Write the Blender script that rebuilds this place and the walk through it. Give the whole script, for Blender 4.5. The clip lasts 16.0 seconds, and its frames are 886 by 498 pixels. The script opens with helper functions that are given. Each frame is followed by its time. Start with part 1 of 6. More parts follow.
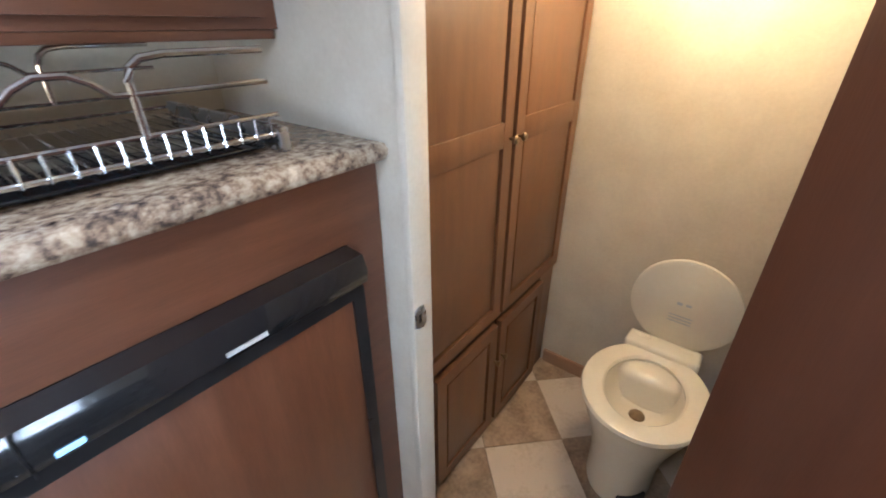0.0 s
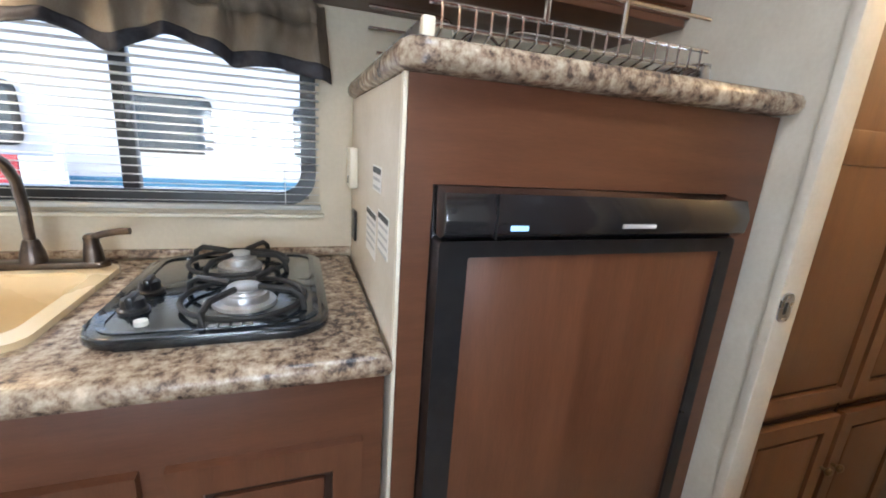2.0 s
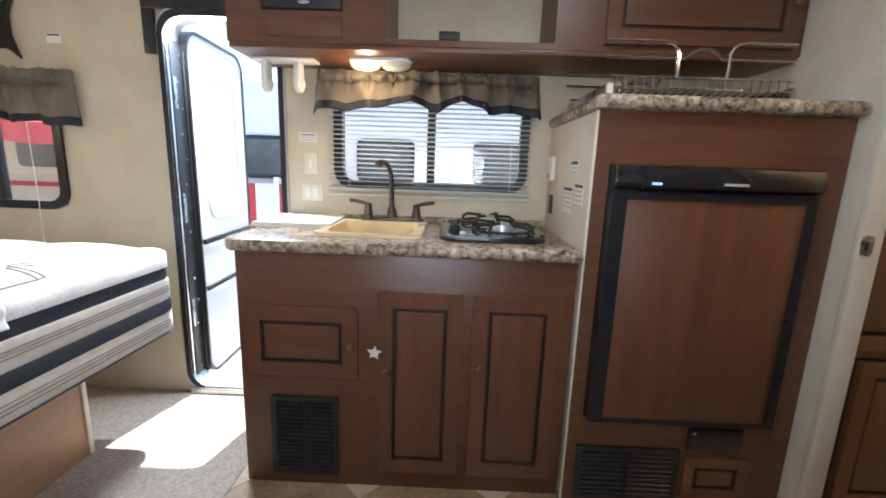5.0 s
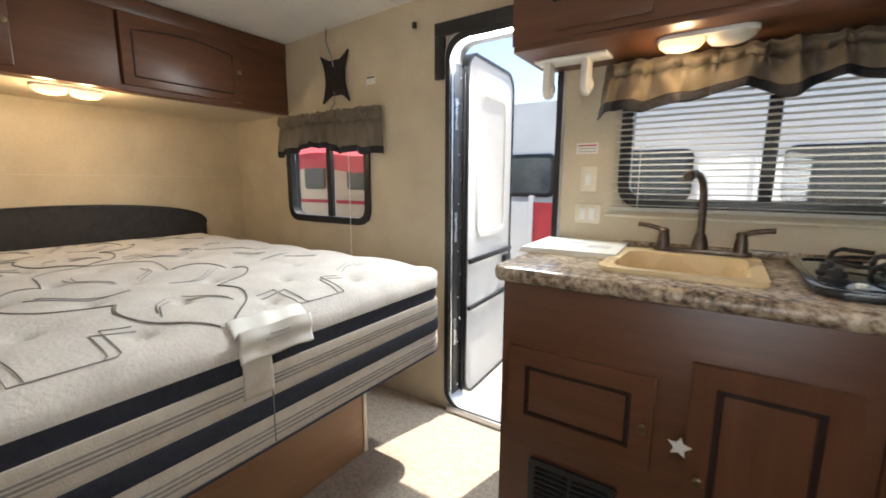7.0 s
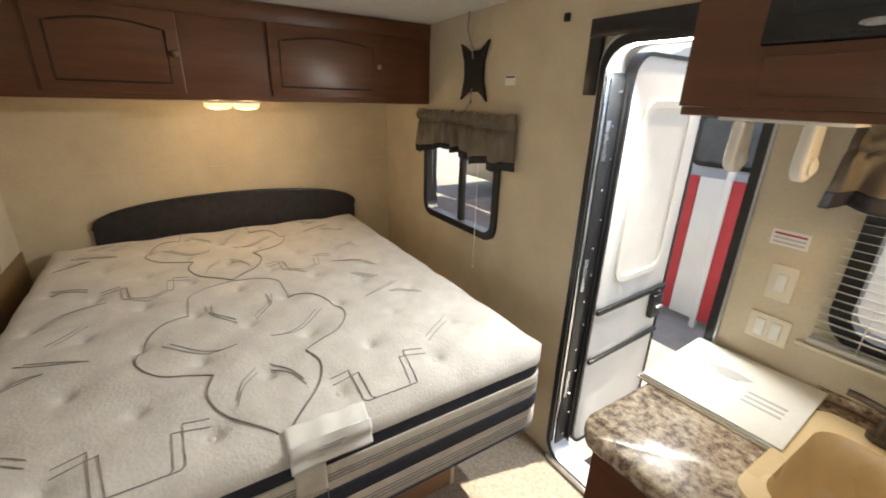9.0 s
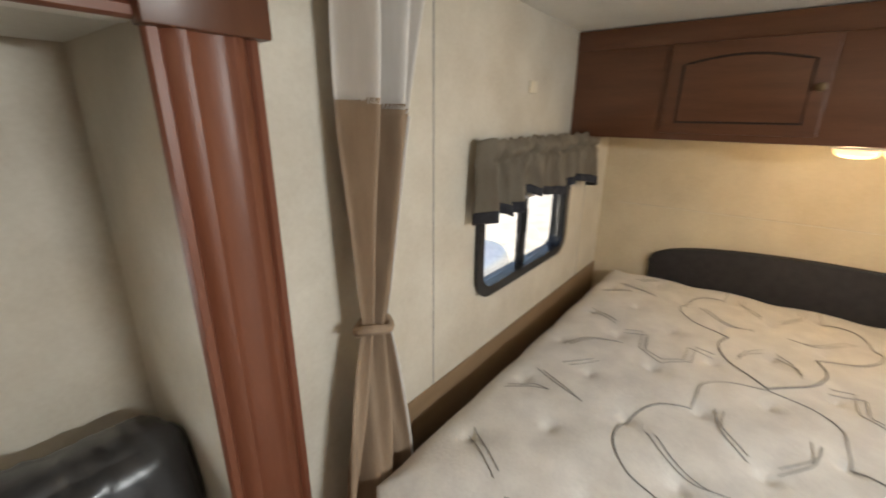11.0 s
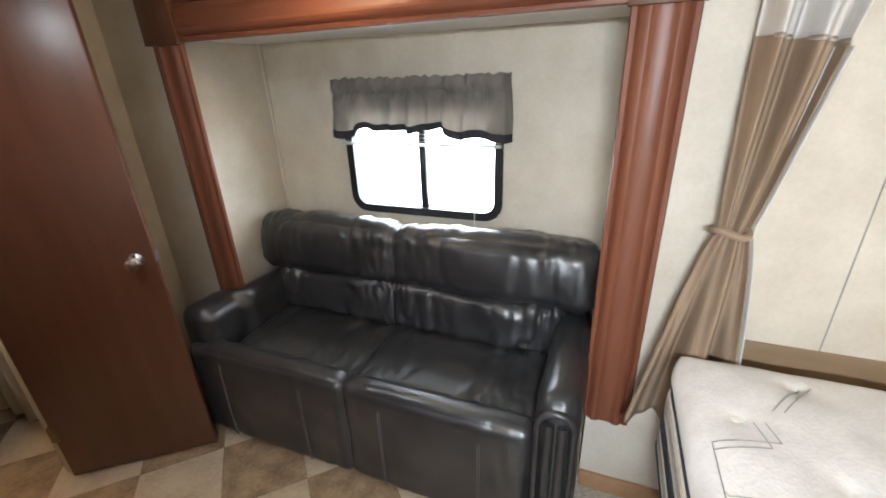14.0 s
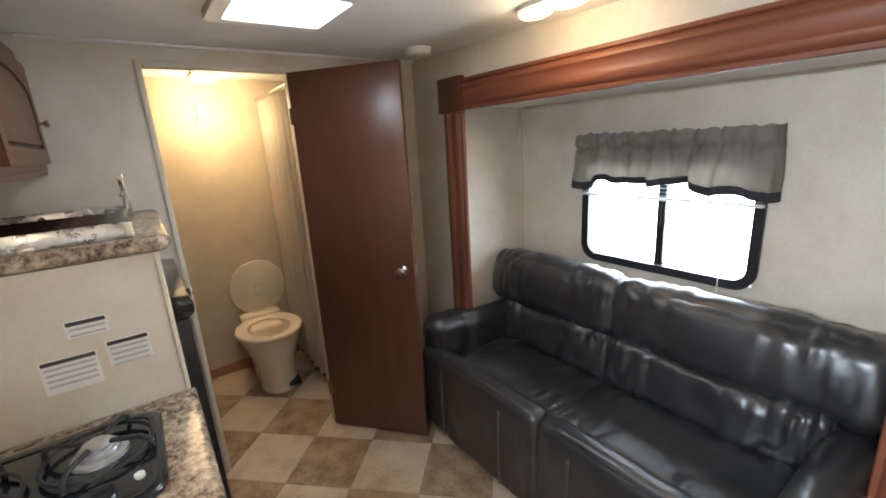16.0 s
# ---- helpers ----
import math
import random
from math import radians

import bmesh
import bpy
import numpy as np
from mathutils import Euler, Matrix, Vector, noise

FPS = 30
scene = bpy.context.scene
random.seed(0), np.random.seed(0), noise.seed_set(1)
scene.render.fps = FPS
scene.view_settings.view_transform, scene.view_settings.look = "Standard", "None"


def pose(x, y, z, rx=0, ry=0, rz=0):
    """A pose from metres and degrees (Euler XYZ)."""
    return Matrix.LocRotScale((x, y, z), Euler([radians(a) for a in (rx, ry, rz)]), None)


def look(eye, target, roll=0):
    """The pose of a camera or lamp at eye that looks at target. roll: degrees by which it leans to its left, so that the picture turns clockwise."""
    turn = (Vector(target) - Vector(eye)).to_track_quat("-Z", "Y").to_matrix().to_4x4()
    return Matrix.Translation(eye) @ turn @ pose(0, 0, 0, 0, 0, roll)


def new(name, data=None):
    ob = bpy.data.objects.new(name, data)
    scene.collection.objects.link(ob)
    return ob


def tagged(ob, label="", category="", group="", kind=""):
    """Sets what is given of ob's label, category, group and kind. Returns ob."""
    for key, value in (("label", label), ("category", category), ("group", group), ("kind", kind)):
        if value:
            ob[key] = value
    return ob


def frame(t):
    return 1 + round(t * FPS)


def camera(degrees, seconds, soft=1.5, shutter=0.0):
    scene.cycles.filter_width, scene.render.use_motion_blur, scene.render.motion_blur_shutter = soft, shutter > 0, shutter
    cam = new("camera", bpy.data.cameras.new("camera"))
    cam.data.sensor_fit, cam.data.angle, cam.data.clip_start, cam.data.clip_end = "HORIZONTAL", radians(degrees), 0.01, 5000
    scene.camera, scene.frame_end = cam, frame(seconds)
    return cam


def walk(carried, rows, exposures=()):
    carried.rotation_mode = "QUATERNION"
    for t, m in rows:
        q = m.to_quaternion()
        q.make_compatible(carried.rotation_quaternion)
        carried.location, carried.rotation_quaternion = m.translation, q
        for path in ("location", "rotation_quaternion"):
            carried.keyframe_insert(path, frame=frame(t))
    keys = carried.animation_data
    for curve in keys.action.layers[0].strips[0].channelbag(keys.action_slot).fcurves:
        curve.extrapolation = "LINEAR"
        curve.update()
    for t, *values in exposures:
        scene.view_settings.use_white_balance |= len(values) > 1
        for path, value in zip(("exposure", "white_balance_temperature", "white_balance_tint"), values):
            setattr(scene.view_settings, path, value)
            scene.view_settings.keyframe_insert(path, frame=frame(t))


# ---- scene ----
cam = camera(93.8, 16.0, 1.8, 0.2)
PATH = [
    (0, (1.58, -1.221, 1.583), (2.965, -0.133, 0.635), -0.3),
    (0.5, (1.471, -1.298, 1.6), (2.573, 0.073, 0.648), 1.1),
    (1, (1.358, -1.302, 1.578), (2.237, 0.246, 0.666), 1.6),
    (1.5, (1.286, -1.194, 1.44), (2.014, 0.524, 0.719), 1.4),
    (2, (1.244, -1.202, 1.253), (1.896, 0.62, 0.748), 4.1),
    (2.5, (1.19, -1.493, 1.182), (1.795, 0.354, 0.711), 2.4),
    (3, (1.17, -1.716, 1.152), (1.817, 0.114, 0.671), 1.9),
    (3.2, (1.155, -1.785, 1.158), (1.683, 0.066, 0.626), 2.0),
    (5.3, (0.932, -1.905, 1.155), (0.79, 0.058, 0.797), 1.8),
    (5.5, (0.916, -1.903, 1.157), (0.673, 0.052, 0.808), 1.6),
    (6, (0.876, -1.867, 1.163), (0.341, 0.03, 0.824), 0.8),
    (6.5, (0.813, -1.802, 1.164), (-0.037, -0.021, 0.839), 0.0),
    (7, (0.747, -1.642, 1.147), (-0.353, -0.003, 0.825), 0.2),
    (7.5, (0.732, -1.391, 1.12), (-0.61, 0.052, 0.78), -0.7),
    (8, (0.735, -1.323, 1.34), (-0.597, 0.105, 0.908), -0.9),
    (8.2, (0.715, -1.318, 1.417), (-0.643, 0.063, 0.919), -0.2),
    (10.3, (0.526, -1.183, 1.635), (-1.342, -1.374, 0.947), 0.1),
    (10.5, (0.456, -1.217, 1.618), (-1.378, -1.671, 0.96), 0.3),
    (11, (0.32, -1.279, 1.628), (-1.183, -2.44, 1.003), 0.5),
    (11.5, (0.16, -1.146, 1.643), (-0.374, -2.972, 1.024), 1.8),
    (12, (0.098, -1.029, 1.644), (0.239, -2.93, 1.038), 1.6),
    (12.5, (0.091, -0.903, 1.63), (0.507, -2.767, 1.034), 0.3),
    (13, (0.098, -0.788, 1.618), (0.616, -2.597, 0.942), -0.0),
    (13.5, (0.087, -0.714, 1.606), (0.649, -2.476, 0.843), -1.3),
    (14, (0.092, -0.662, 1.597), (0.784, -2.368, 0.815), -2.2),
    (14.5, (0.067, -0.656, 1.599), (1.022, -2.255, 0.87), -2.9),
    (15, (0.041, -0.626, 1.613), (1.327, -2.025, 0.988), -4.1),
    (15.5, (0.008, -0.607, 1.598), (1.519, -1.806, 1.071), -4.2),
    (16, (-0.014, -0.592, 1.6), (1.564, -1.711, 1.094), -3.4),
]
walk(cam, [(t, look(eye, target, roll)) for t, eye, target, roll in PATH],
     [(0.0, 2.35, 5250, 10), (1.5, 2.1, 5750, 10), (3.0, 2.2, 5850, 10), (5.5, 1.4, 6000, 10), (6.5, 1.15, 6600, 10), (8.0, 0.75, 7150, 10), (10.3, 0.85, 7700, 10), (11.2, 1.05, 6900, 10),
      (12.0, 1.25, 6650, 10), (14.0, 1.8, 6400, 10), (16.0, 1.7, 6150, 10)])

# ---- light ----
world = bpy.data.worlds.new("sky")
scene.world = world
world.use_nodes = True
wn = world.node_tree.nodes
sky = wn.new("ShaderNodeTexSky")
sky.sky_type, sky.sun_disc = "NISHITA", False
sky.sun_elevation, sky.sun_rotation = radians(70), radians(13)
world.node_tree.links.new(sky.outputs[0], wn["Background"].inputs[0])
wn["Background"].inputs[1].default_value = 0.15
sun = new("sun", bpy.data.lights.new("sun", "SUN"))
sun.data.energy, sun.data.angle, sun.data.color = 5.0, radians(0.6), (1, 0.95, 0.86)
sun.matrix_world = look((0.3, 1.3, 3.6), (0, 0, 0))


def area(name, loc, target, sx, sy, watts, color):
    la = new(name, bpy.data.lights.new(name, "AREA"))
    la.data.shape, la.data.size, la.data.size_y = "RECTANGLE", sx, sy
    la.data.energy, la.data.color = watts, color
    la.matrix_world = look(loc, target)
    return la


SOFA_WALL = -2.46
DAY = (0.86, 0.94, 1.0)
WARM = (1.0, 0.74, 0.44)
area("daylight_sofa", (0.915, SOFA_WALL - 0.17, 1.23), (0.915, -1, 1.0), 0.95, 0.62, 9.0, DAY)
area("daylight_door", (-0.06, 0.045, 1.735), (-0.06, -1.0, 0.9), 0.40, 0.05, 13, DAY)
area("daylight_roof_vent", (1.38, -1.05, 2.005), (1.38, -1.05, 0), 0.30, 0.30, 1.4, DAY)


def bulb(name, loc, watts, size=0.025, color=WARM):
    la = new(name, bpy.data.lights.new(name, "POINT"))
    la.data.energy, la.data.shadow_soft_size, la.data.color = watts, size, color
    la.location = loc


# ---- materials ----
def mat(name, color, rough=0.5, metal=0.0, c2=None, scale=8.0, detail=4.0, stretch=None, bump=0.0, bscale=60.0,
        rvar=0.1, spec=0.5, emit=0.0, trans=0.0, coat=0.0, lo=0.35, hi=0.65, per_object=0.0, sheen=0.0, thin=0.0):
    """A surface: two noise scales for the colour, a fine relief and a varied gloss."""
    m = bpy.data.materials.new(name)
    m.use_nodes = True
    nt = m.node_tree
    N, L = nt.nodes, nt.links
    b = N["Principled BSDF"]
    b.inputs["Base Color"].default_value = (*color, 1)
    b.inputs["Roughness"].default_value = rough
    b.inputs["Metallic"].default_value = metal
    b.inputs["Specular IOR Level"].default_value = spec
    b.inputs["Transmission Weight"].default_value = trans
    b.inputs["Coat Weight"].default_value = coat
    b.inputs["Sheen Weight"].default_value = sheen
    if emit:
        b.inputs["Emission Color"].default_value = (*color, 1)
        b.inputs["Emission Strength"].default_value = emit
    if trans:
        return m
    co = N.new("ShaderNodeTexCoord")
    mp = N.new("ShaderNodeMapping")
    L.new(co.outputs["Object"], mp.inputs[0])
    if stretch:
        mp.inputs["Scale"].default_value = stretch
    n1 = N.new("ShaderNodeTexNoise")
    n1.inputs["Scale"].default_value, n1.inputs["Detail"].default_value = scale, detail
    L.new(mp.outputs[0], n1.inputs[0])
    n2 = N.new("ShaderNodeTexNoise")
    n2.inputs["Scale"].default_value, n2.inputs["Detail"].default_value = bscale, 5
    L.new(mp.outputs[0], n2.inputs[0])
    if c2:
        rp = N.new("ShaderNodeValToRGB")
        rp.color_ramp.elements[0].position, rp.color_ramp.elements[1].position = lo, hi
        rp.color_ramp.elements[0].color, rp.color_ramp.elements[1].color = (*c2, 1), (*color, 1)
        ad = N.new("ShaderNodeMath")
        ad.operation = "MULTIPLY_ADD"
        ad.inputs[1].default_value = 0.35
        L.new(n2.outputs[0], ad.inputs[0])
        sc = N.new("ShaderNodeMath")
        sc.operation = "MULTIPLY_ADD"
        sc.inputs[1].default_value, sc.inputs[2].default_value = 0.9, -0.125
        L.new(n1.outputs[0], sc.inputs[0])
        L.new(sc.outputs[0], ad.inputs[2])
        out = ad
        if per_object:
            oi = N.new("ShaderNodeObjectInfo")
            ob = N.new("ShaderNodeMath")
            ob.operation = "MULTIPLY_ADD"
            ob.inputs[1].default_value = per_object
            L.new(oi.outputs["Random"], ob.inputs[0])
            L.new(ad.outputs[0], ob.inputs[2])
            out = ob
        L.new(out.outputs[0], rp.inputs[0])
        L.new(rp.outputs[0], b.inputs["Base Color"])
    rr = N.new("ShaderNodeMapRange")
    rr.inputs["To Min"].default_value, rr.inputs["To Max"].default_value = max(0.02, rough - rvar), min(1, rough + rvar)
    L.new(n1.outputs[0], rr.inputs[0])
    L.new(rr.outputs[0], b.inputs["Roughness"])
    if thin:
        tr = N.new("ShaderNodeBsdfTranslucent")
        tr.inputs[0].default_value = (*color, 1)
        ms = N.new("ShaderNodeMixShader")
        ms.inputs[0].default_value = thin
        L.new(b.outputs[0], ms.inputs[1])
        L.new(tr.outputs[0], ms.inputs[2])
        L.new(ms.outputs[0], N["Material Output"].inputs[0])
    if bump:
        bp = N.new("ShaderNodeBump")
        bp.inputs["Strength"].default_value, bp.inputs["Distance"].default_value = bump, 0.004
        L.new(n2.outputs[0], bp.inputs["Height"])
        L.new(bp.outputs[0], b.inputs["Normal"])
    return m


WALL = mat("beige_wall_vinyl", (0.64, 0.56, 0.42), 0.6, c2=(0.50, 0.42, 0.30), scale=5, detail=8, bump=0.15, bscale=90, lo=0.25, hi=0.75)
WALLW = mat("pale_wall_vinyl", (0.68, 0.63, 0.54), 0.6, c2=(0.54, 0.48, 0.39), scale=6, detail=8, bump=0.15, bscale=90, lo=0.25, hi=0.75)
CEIL = mat("white_ceiling_vinyl", (0.78, 0.77, 0.73), 0.6, c2=(0.70, 0.69, 0.65), scale=4, bump=0.1)
WOOD = mat("brown_cabinet_wood", (0.155, 0.062, 0.030), 0.36, c2=(0.088, 0.033, 0.016), scale=5, stretch=(6, 6, 0.7), bump=0.1, bscale=60, lo=0.2, hi=0.8)
WOODX = mat("brown_cabinet_wood_level", (0.155, 0.062, 0.030), 0.36, c2=(0.088, 0.033, 0.016), scale=5, stretch=(0.7, 6, 6), bump=0.1, bscale=60, lo=0.2, hi=0.8)
WOODY = mat("brown_cabinet_wood_across", (0.155, 0.062, 0.030), 0.36, c2=(0.088, 0.033, 0.016), scale=5, stretch=(6, 0.7, 6), bump=0.1, bscale=60, lo=0.2, hi=0.8)
WARD = mat("warm_wardrobe_wood", (0.20, 0.095, 0.042), 0.36, c2=(0.125, 0.055, 0.024), scale=5, stretch=(6, 6, 0.7), bump=0.1, lo=0.2, hi=0.8)
DOORW = mat("dark_door_wood", (0.130, 0.050, 0.026), 0.33, c2=(0.085, 0.031, 0.016), scale=4, stretch=(5, 5, 0.5), bump=0.05, lo=0.2, hi=0.8)
GROOVE = mat("dark_wood_groove", (0.032, 0.013, 0.007), 0.5, c2=(0.022, 0.009, 0.005))
# brown tone for the shaded lower wall next to the mattress
WALL_SHADE = mat("brown_wall_shade", (0.27, 0.18, 0.105), 0.55, c2=(0.21, 0.135, 0.075), scale=5, stretch=(0.7, 6, 6), lo=0.2, hi=0.8)
TRIM = mat("red_brown_trim_wood", (0.22, 0.075, 0.040), 0.42, c2=(0.16, 0.052, 0.027), scale=5, stretch=(5, 5, 0.6), bump=0.08, lo=0.2, hi=0.8)
TRIMX = mat("red_brown_trim_wood_level", (0.22, 0.075, 0.040), 0.42, c2=(0.16, 0.052, 0.027), scale=5, stretch=(0.6, 5, 5), bump=0.08, lo=0.2, hi=0.8)
TANWOOD = mat("tan_bed_base_wood", (0.42, 0.24, 0.13), 0.5, c2=(0.33, 0.18, 0.095), scale=5, stretch=(6, 0.7, 6), lo=0.2, hi=0.8)
BLACK = mat("black_plastic", (0.012, 0.013, 0.015), 0.32, c2=(0.02, 0.02, 0.022), scale=20, bump=0.06)
GLOSS = mat("black_gloss_enamel", (0.008, 0.011, 0.016), 0.14, c2=(0.012, 0.016, 0.02), rvar=0.05, coat=0.6)
SMOKE = mat("smoked_plastic", (0.012, 0.012, 0.014), 0.13, c2=(0.02, 0.019, 0.02), rvar=0.04, coat=0.4)
IRON = mat("cast_iron", (0.012, 0.012, 0.013), 0.55, c2=(0.02, 0.02, 0.02), scale=40, bump=0.3, bscale=200)
CHROME = mat("chrome_wire", (0.75, 0.75, 0.76), 0.14, 1.0, rvar=0.05)
ZINC = mat("zinc_plated_steel", (0.62, 0.64, 0.68), 0.28, 1.0, c2=(0.5, 0.52, 0.56), scale=30)
BRONZE = mat("brushed_bronze", (0.15, 0.12, 0.10), 0.34, 1.0, c2=(0.10, 0.08, 0.07), scale=30)
BURNER = mat("cast_aluminium", (0.7, 0.71, 0.72), 0.34, 0.9, c2=(0.55, 0.55, 0.56), scale=40, bump=0.1)
BISQUE = mat("bisque_sink_plastic", (0.72, 0.56, 0.33), 0.28, c2=(0.67, 0.51, 0.30), scale=4, rvar=0.05, coat=0.3)
BONE = mat("bone_toilet_plastic", (0.80, 0.72, 0.56), 0.25, c2=(0.76, 0.67, 0.50), scale=4, rvar=0.05, coat=0.4)
WHITE = mat("white_plastic", (0.80, 0.79, 0.75), 0.4, c2=(0.74, 0.73, 0.69), scale=6)
IVORY = mat("ivory_plastic", (0.74, 0.68, 0.55), 0.35, c2=(0.70, 0.64, 0.51), scale=6)
PAPER = mat("white_paper_label", (0.80, 0.79, 0.76), 0.6, c2=(0.76, 0.75, 0.72), scale=10)
INK = mat("black_ink", (0.03, 0.03, 0.03), 0.6, c2=(0.05, 0.05, 0.05))
GREYINK = mat("grey_ink", (0.5, 0.5, 0.5), 0.6, c2=(0.44, 0.44, 0.44))
LEATHER = mat("black_leather", (0.030, 0.029, 0.031), 0.33, c2=(0.018, 0.018, 0.020), scale=9, detail=8, bump=0.05, bscale=150, rvar=0.10, spec=0.8)
STITCH = mat("grey_stitching", (0.11, 0.10, 0.095), 0.7, c2=(0.12, 0.11, 0.10), scale=40)
TICK = mat("white_quilted_ticking", (0.68, 0.65, 0.61), 0.85, c2=(0.58, 0.55, 0.52), scale=14, bump=0.5, bscale=110, sheen=0.2)
NAVY = mat("navy_ticking", (0.022, 0.026, 0.045), 0.8, c2=(0.03, 0.035, 0.055), scale=60, bump=0.3, bscale=300)
CREAM = mat("cream_ticking", (0.70, 0.65, 0.57), 0.85, c2=(0.62, 0.57, 0.50), scale=30, bump=0.3, bscale=200)
GREYT = mat("grey_piping", (0.34, 0.32, 0.30), 0.8, c2=(0.26, 0.25, 0.24), scale=80)
VALANCE = mat("taupe_valance_fabric", (0.40, 0.35, 0.28), 0.85, c2=(0.22, 0.18, 0.14), scale=9, detail=6, stretch=(2.5, 2.5, 0.8), bump=0.4, bscale=160, thin=0.55)
VALBLUE = mat("grey_valance_fabric", (0.44, 0.41, 0.37), 0.85, c2=(0.27, 0.25, 0.23), scale=9, detail=6, stretch=(2.5, 2.5, 0.8), bump=0.4, bscale=160, thin=0.55)
BORDER = mat("black_border_fabric", (0.020, 0.020, 0.026), 0.85, c2=(0.03, 0.03, 0.038), scale=60, bump=0.3)
CURTAIN = mat("brown_curtain_fabric", (0.33, 0.235, 0.16), 0.85, c2=(0.26, 0.18, 0.12), scale=12, stretch=(3, 3, 0.6), bump=0.3, bscale=250)
MESHW = mat("white_mesh_fabric", (0.84, 0.81, 0.78), 0.85, c2=(0.76, 0.73, 0.70), scale=18, stretch=(4, 4, 0.5), bump=0.3, bscale=300, thin=0.3)
CARPET = mat("beige_carpet", (0.50, 0.43, 0.35), 0.95, c2=(0.33, 0.28, 0.23), scale=90, detail=6, bump=1.0, bscale=350)
TILE_L = mat("light_marbled_vinyl", (0.56, 0.45, 0.33), 0.4, c2=(0.36, 0.27, 0.18), scale=6, detail=8, bump=0.1, per_object=0.12, lo=0.28, hi=0.62)
TILE_D = mat("brown_marbled_vinyl", (0.40, 0.28, 0.175), 0.4, c2=(0.13, 0.078, 0.042), scale=9, detail=8, bump=0.1, per_object=0.1, lo=0.3, hi=0.7)
GROUT = mat("vinyl_joint", (0.30, 0.22, 0.15), 0.6, c2=(0.24, 0.17, 0.11))
BRASS = mat("antique_brass", (0.32, 0.24, 0.14), 0.35, 1.0, c2=(0.22, 0.16, 0.1), scale=40)
ALU = mat("aluminium_frame", (0.66, 0.67, 0.69), 0.35, 0.9, c2=(0.55, 0.56, 0.58), scale=20)
SLAT = mat("white_blind_slat", (0.74, 0.74, 0.72), 0.45, c2=(0.68, 0.68, 0.66), scale=10, thin=0.5)
HEAD = mat("black_headboard_vinyl", (0.016, 0.014, 0.016), 0.6, c2=(0.024, 0.02, 0.022), scale=30, bump=0.4, bscale=200)
LENS = mat("lit_lamp_lens", (1.0, 0.66, 0.30), 0.4, emit=1.0)
LENSOFF = mat("frosted_lamp_lens", (0.80, 0.74, 0.64), 0.3, c2=(0.72, 0.66, 0.56), scale=20)
# emission stands in for daylight through the roof vent
SKYGLOW = mat("daylight_glow_vent_dome", (0.92, 0.96, 1.0), 0.5, emit=1.1)
GLASS = mat("window_glass", (1, 1, 1), 0.0, trans=1.0)
ASPHALT = mat("pale_gravel_ground", (0.46, 0.44, 0.40), 0.9, c2=(0.34, 0.32, 0.29), scale=3, detail=8, bump=0.6, bscale=30)
RVWHITE = mat("white_trailer_skin", (0.78, 0.78, 0.77), 0.4, c2=(0.70, 0.70, 0.69), scale=2)
RVTAN = mat("tan_trailer_skin", (0.55, 0.44, 0.30), 0.45, c2=(0.48, 0.38, 0.26), scale=2)
REDCLOTH = mat("red_canopy_cloth", (0.52, 0.05, 0.06), 0.7, c2=(0.42, 0.035, 0.045), scale=4)
REDPAINT = mat("red_car_paint", (0.45, 0.012, 0.015), 0.2, c2=(0.38, 0.01, 0.012), coat=1.0, scale=2)
TEALP = mat("blue_stripe_paint", (0.05, 0.22, 0.36), 0.4, c2=(0.04, 0.18, 0.3))
TINT = mat("tinted_glass", (0.06, 0.075, 0.085), 0.08, c2=(0.08, 0.095, 0.105), rvar=0.03)
RUBBER = mat("black_rubber", (0.02, 0.02, 0.02), 0.7, c2=(0.03, 0.03, 0.03), scale=40)
SHOWER = mat("white_shower_curtain", (0.76, 0.71, 0.62), 0.7, c2=(0.70, 0.65, 0.56), scale=8, thin=0.55)
LIT = mat("indicator_light", (0.35, 0.65, 1.0), 0.4, emit=0.25)


def granite():
    m = bpy.data.materials.new("granite_laminate")
    m.use_nodes = True
    N, L = m.node_tree.nodes, m.node_tree.links
    b = N["Principled BSDF"]
    co = N.new("ShaderNodeTexCoord")
    v = N.new("ShaderNodeTexNoise")
    v.inputs["Scale"].default_value, v.inputs["Detail"].default_value, v.inputs["Roughness"].default_value = 48, 7, 0.7
    L.new(co.outputs["Object"], v.inputs[0])
    w = N.new("ShaderNodeTexNoise")
    w.inputs["Scale"].default_value, w.inputs["Detail"].default_value = 9, 3
    L.new(co.outputs["Object"], w.inputs[0])
    mx = N.new("ShaderNodeMath")
    mx.operation = "MULTIPLY_ADD"
    mx.inputs[1].default_value = 0.3
    L.new(w.outputs[0], mx.inputs[0])
    L.new(v.outputs[0], mx.inputs[2])
    r = N.new("ShaderNodeValToRGB")
    e = r.color_ramp.elements
    e[0].position, e[0].color = 0.47, (0.035, 0.03, 0.03, 1)
    e[1].position, e[1].color = 0.84, (0.60, 0.50, 0.38, 1)
    for pos, col in ((0.55, (0.12, 0.085, 0.065, 1)), (0.63, (0.28, 0.20, 0.14, 1)), (0.73, (0.43, 0.35, 0.26, 1))):
        k = e.new(pos)
        k.color = col
    L.new(mx.outputs[0], r.inputs[0])
    L.new(r.outputs[0], b.inputs["Base Color"])
    b.inputs["Roughness"].default_value = 0.26
    return m


GRANITE = granite()


# ---- building blocks ----
def place_of(ob):
    m = Matrix.Identity(4)
    while ob:
        m = ob.matrix_basis @ m
        ob = ob.parent
    return m


def thing(name, label, category, loc=(0, 0, 0), rz=0.0, group="", kind=""):
    e = new(name)
    e.empty_display_size = 0.05
    e.matrix_basis = pose(*loc, 0, 0, rz)
    return tagged(e, label, category, group, kind)


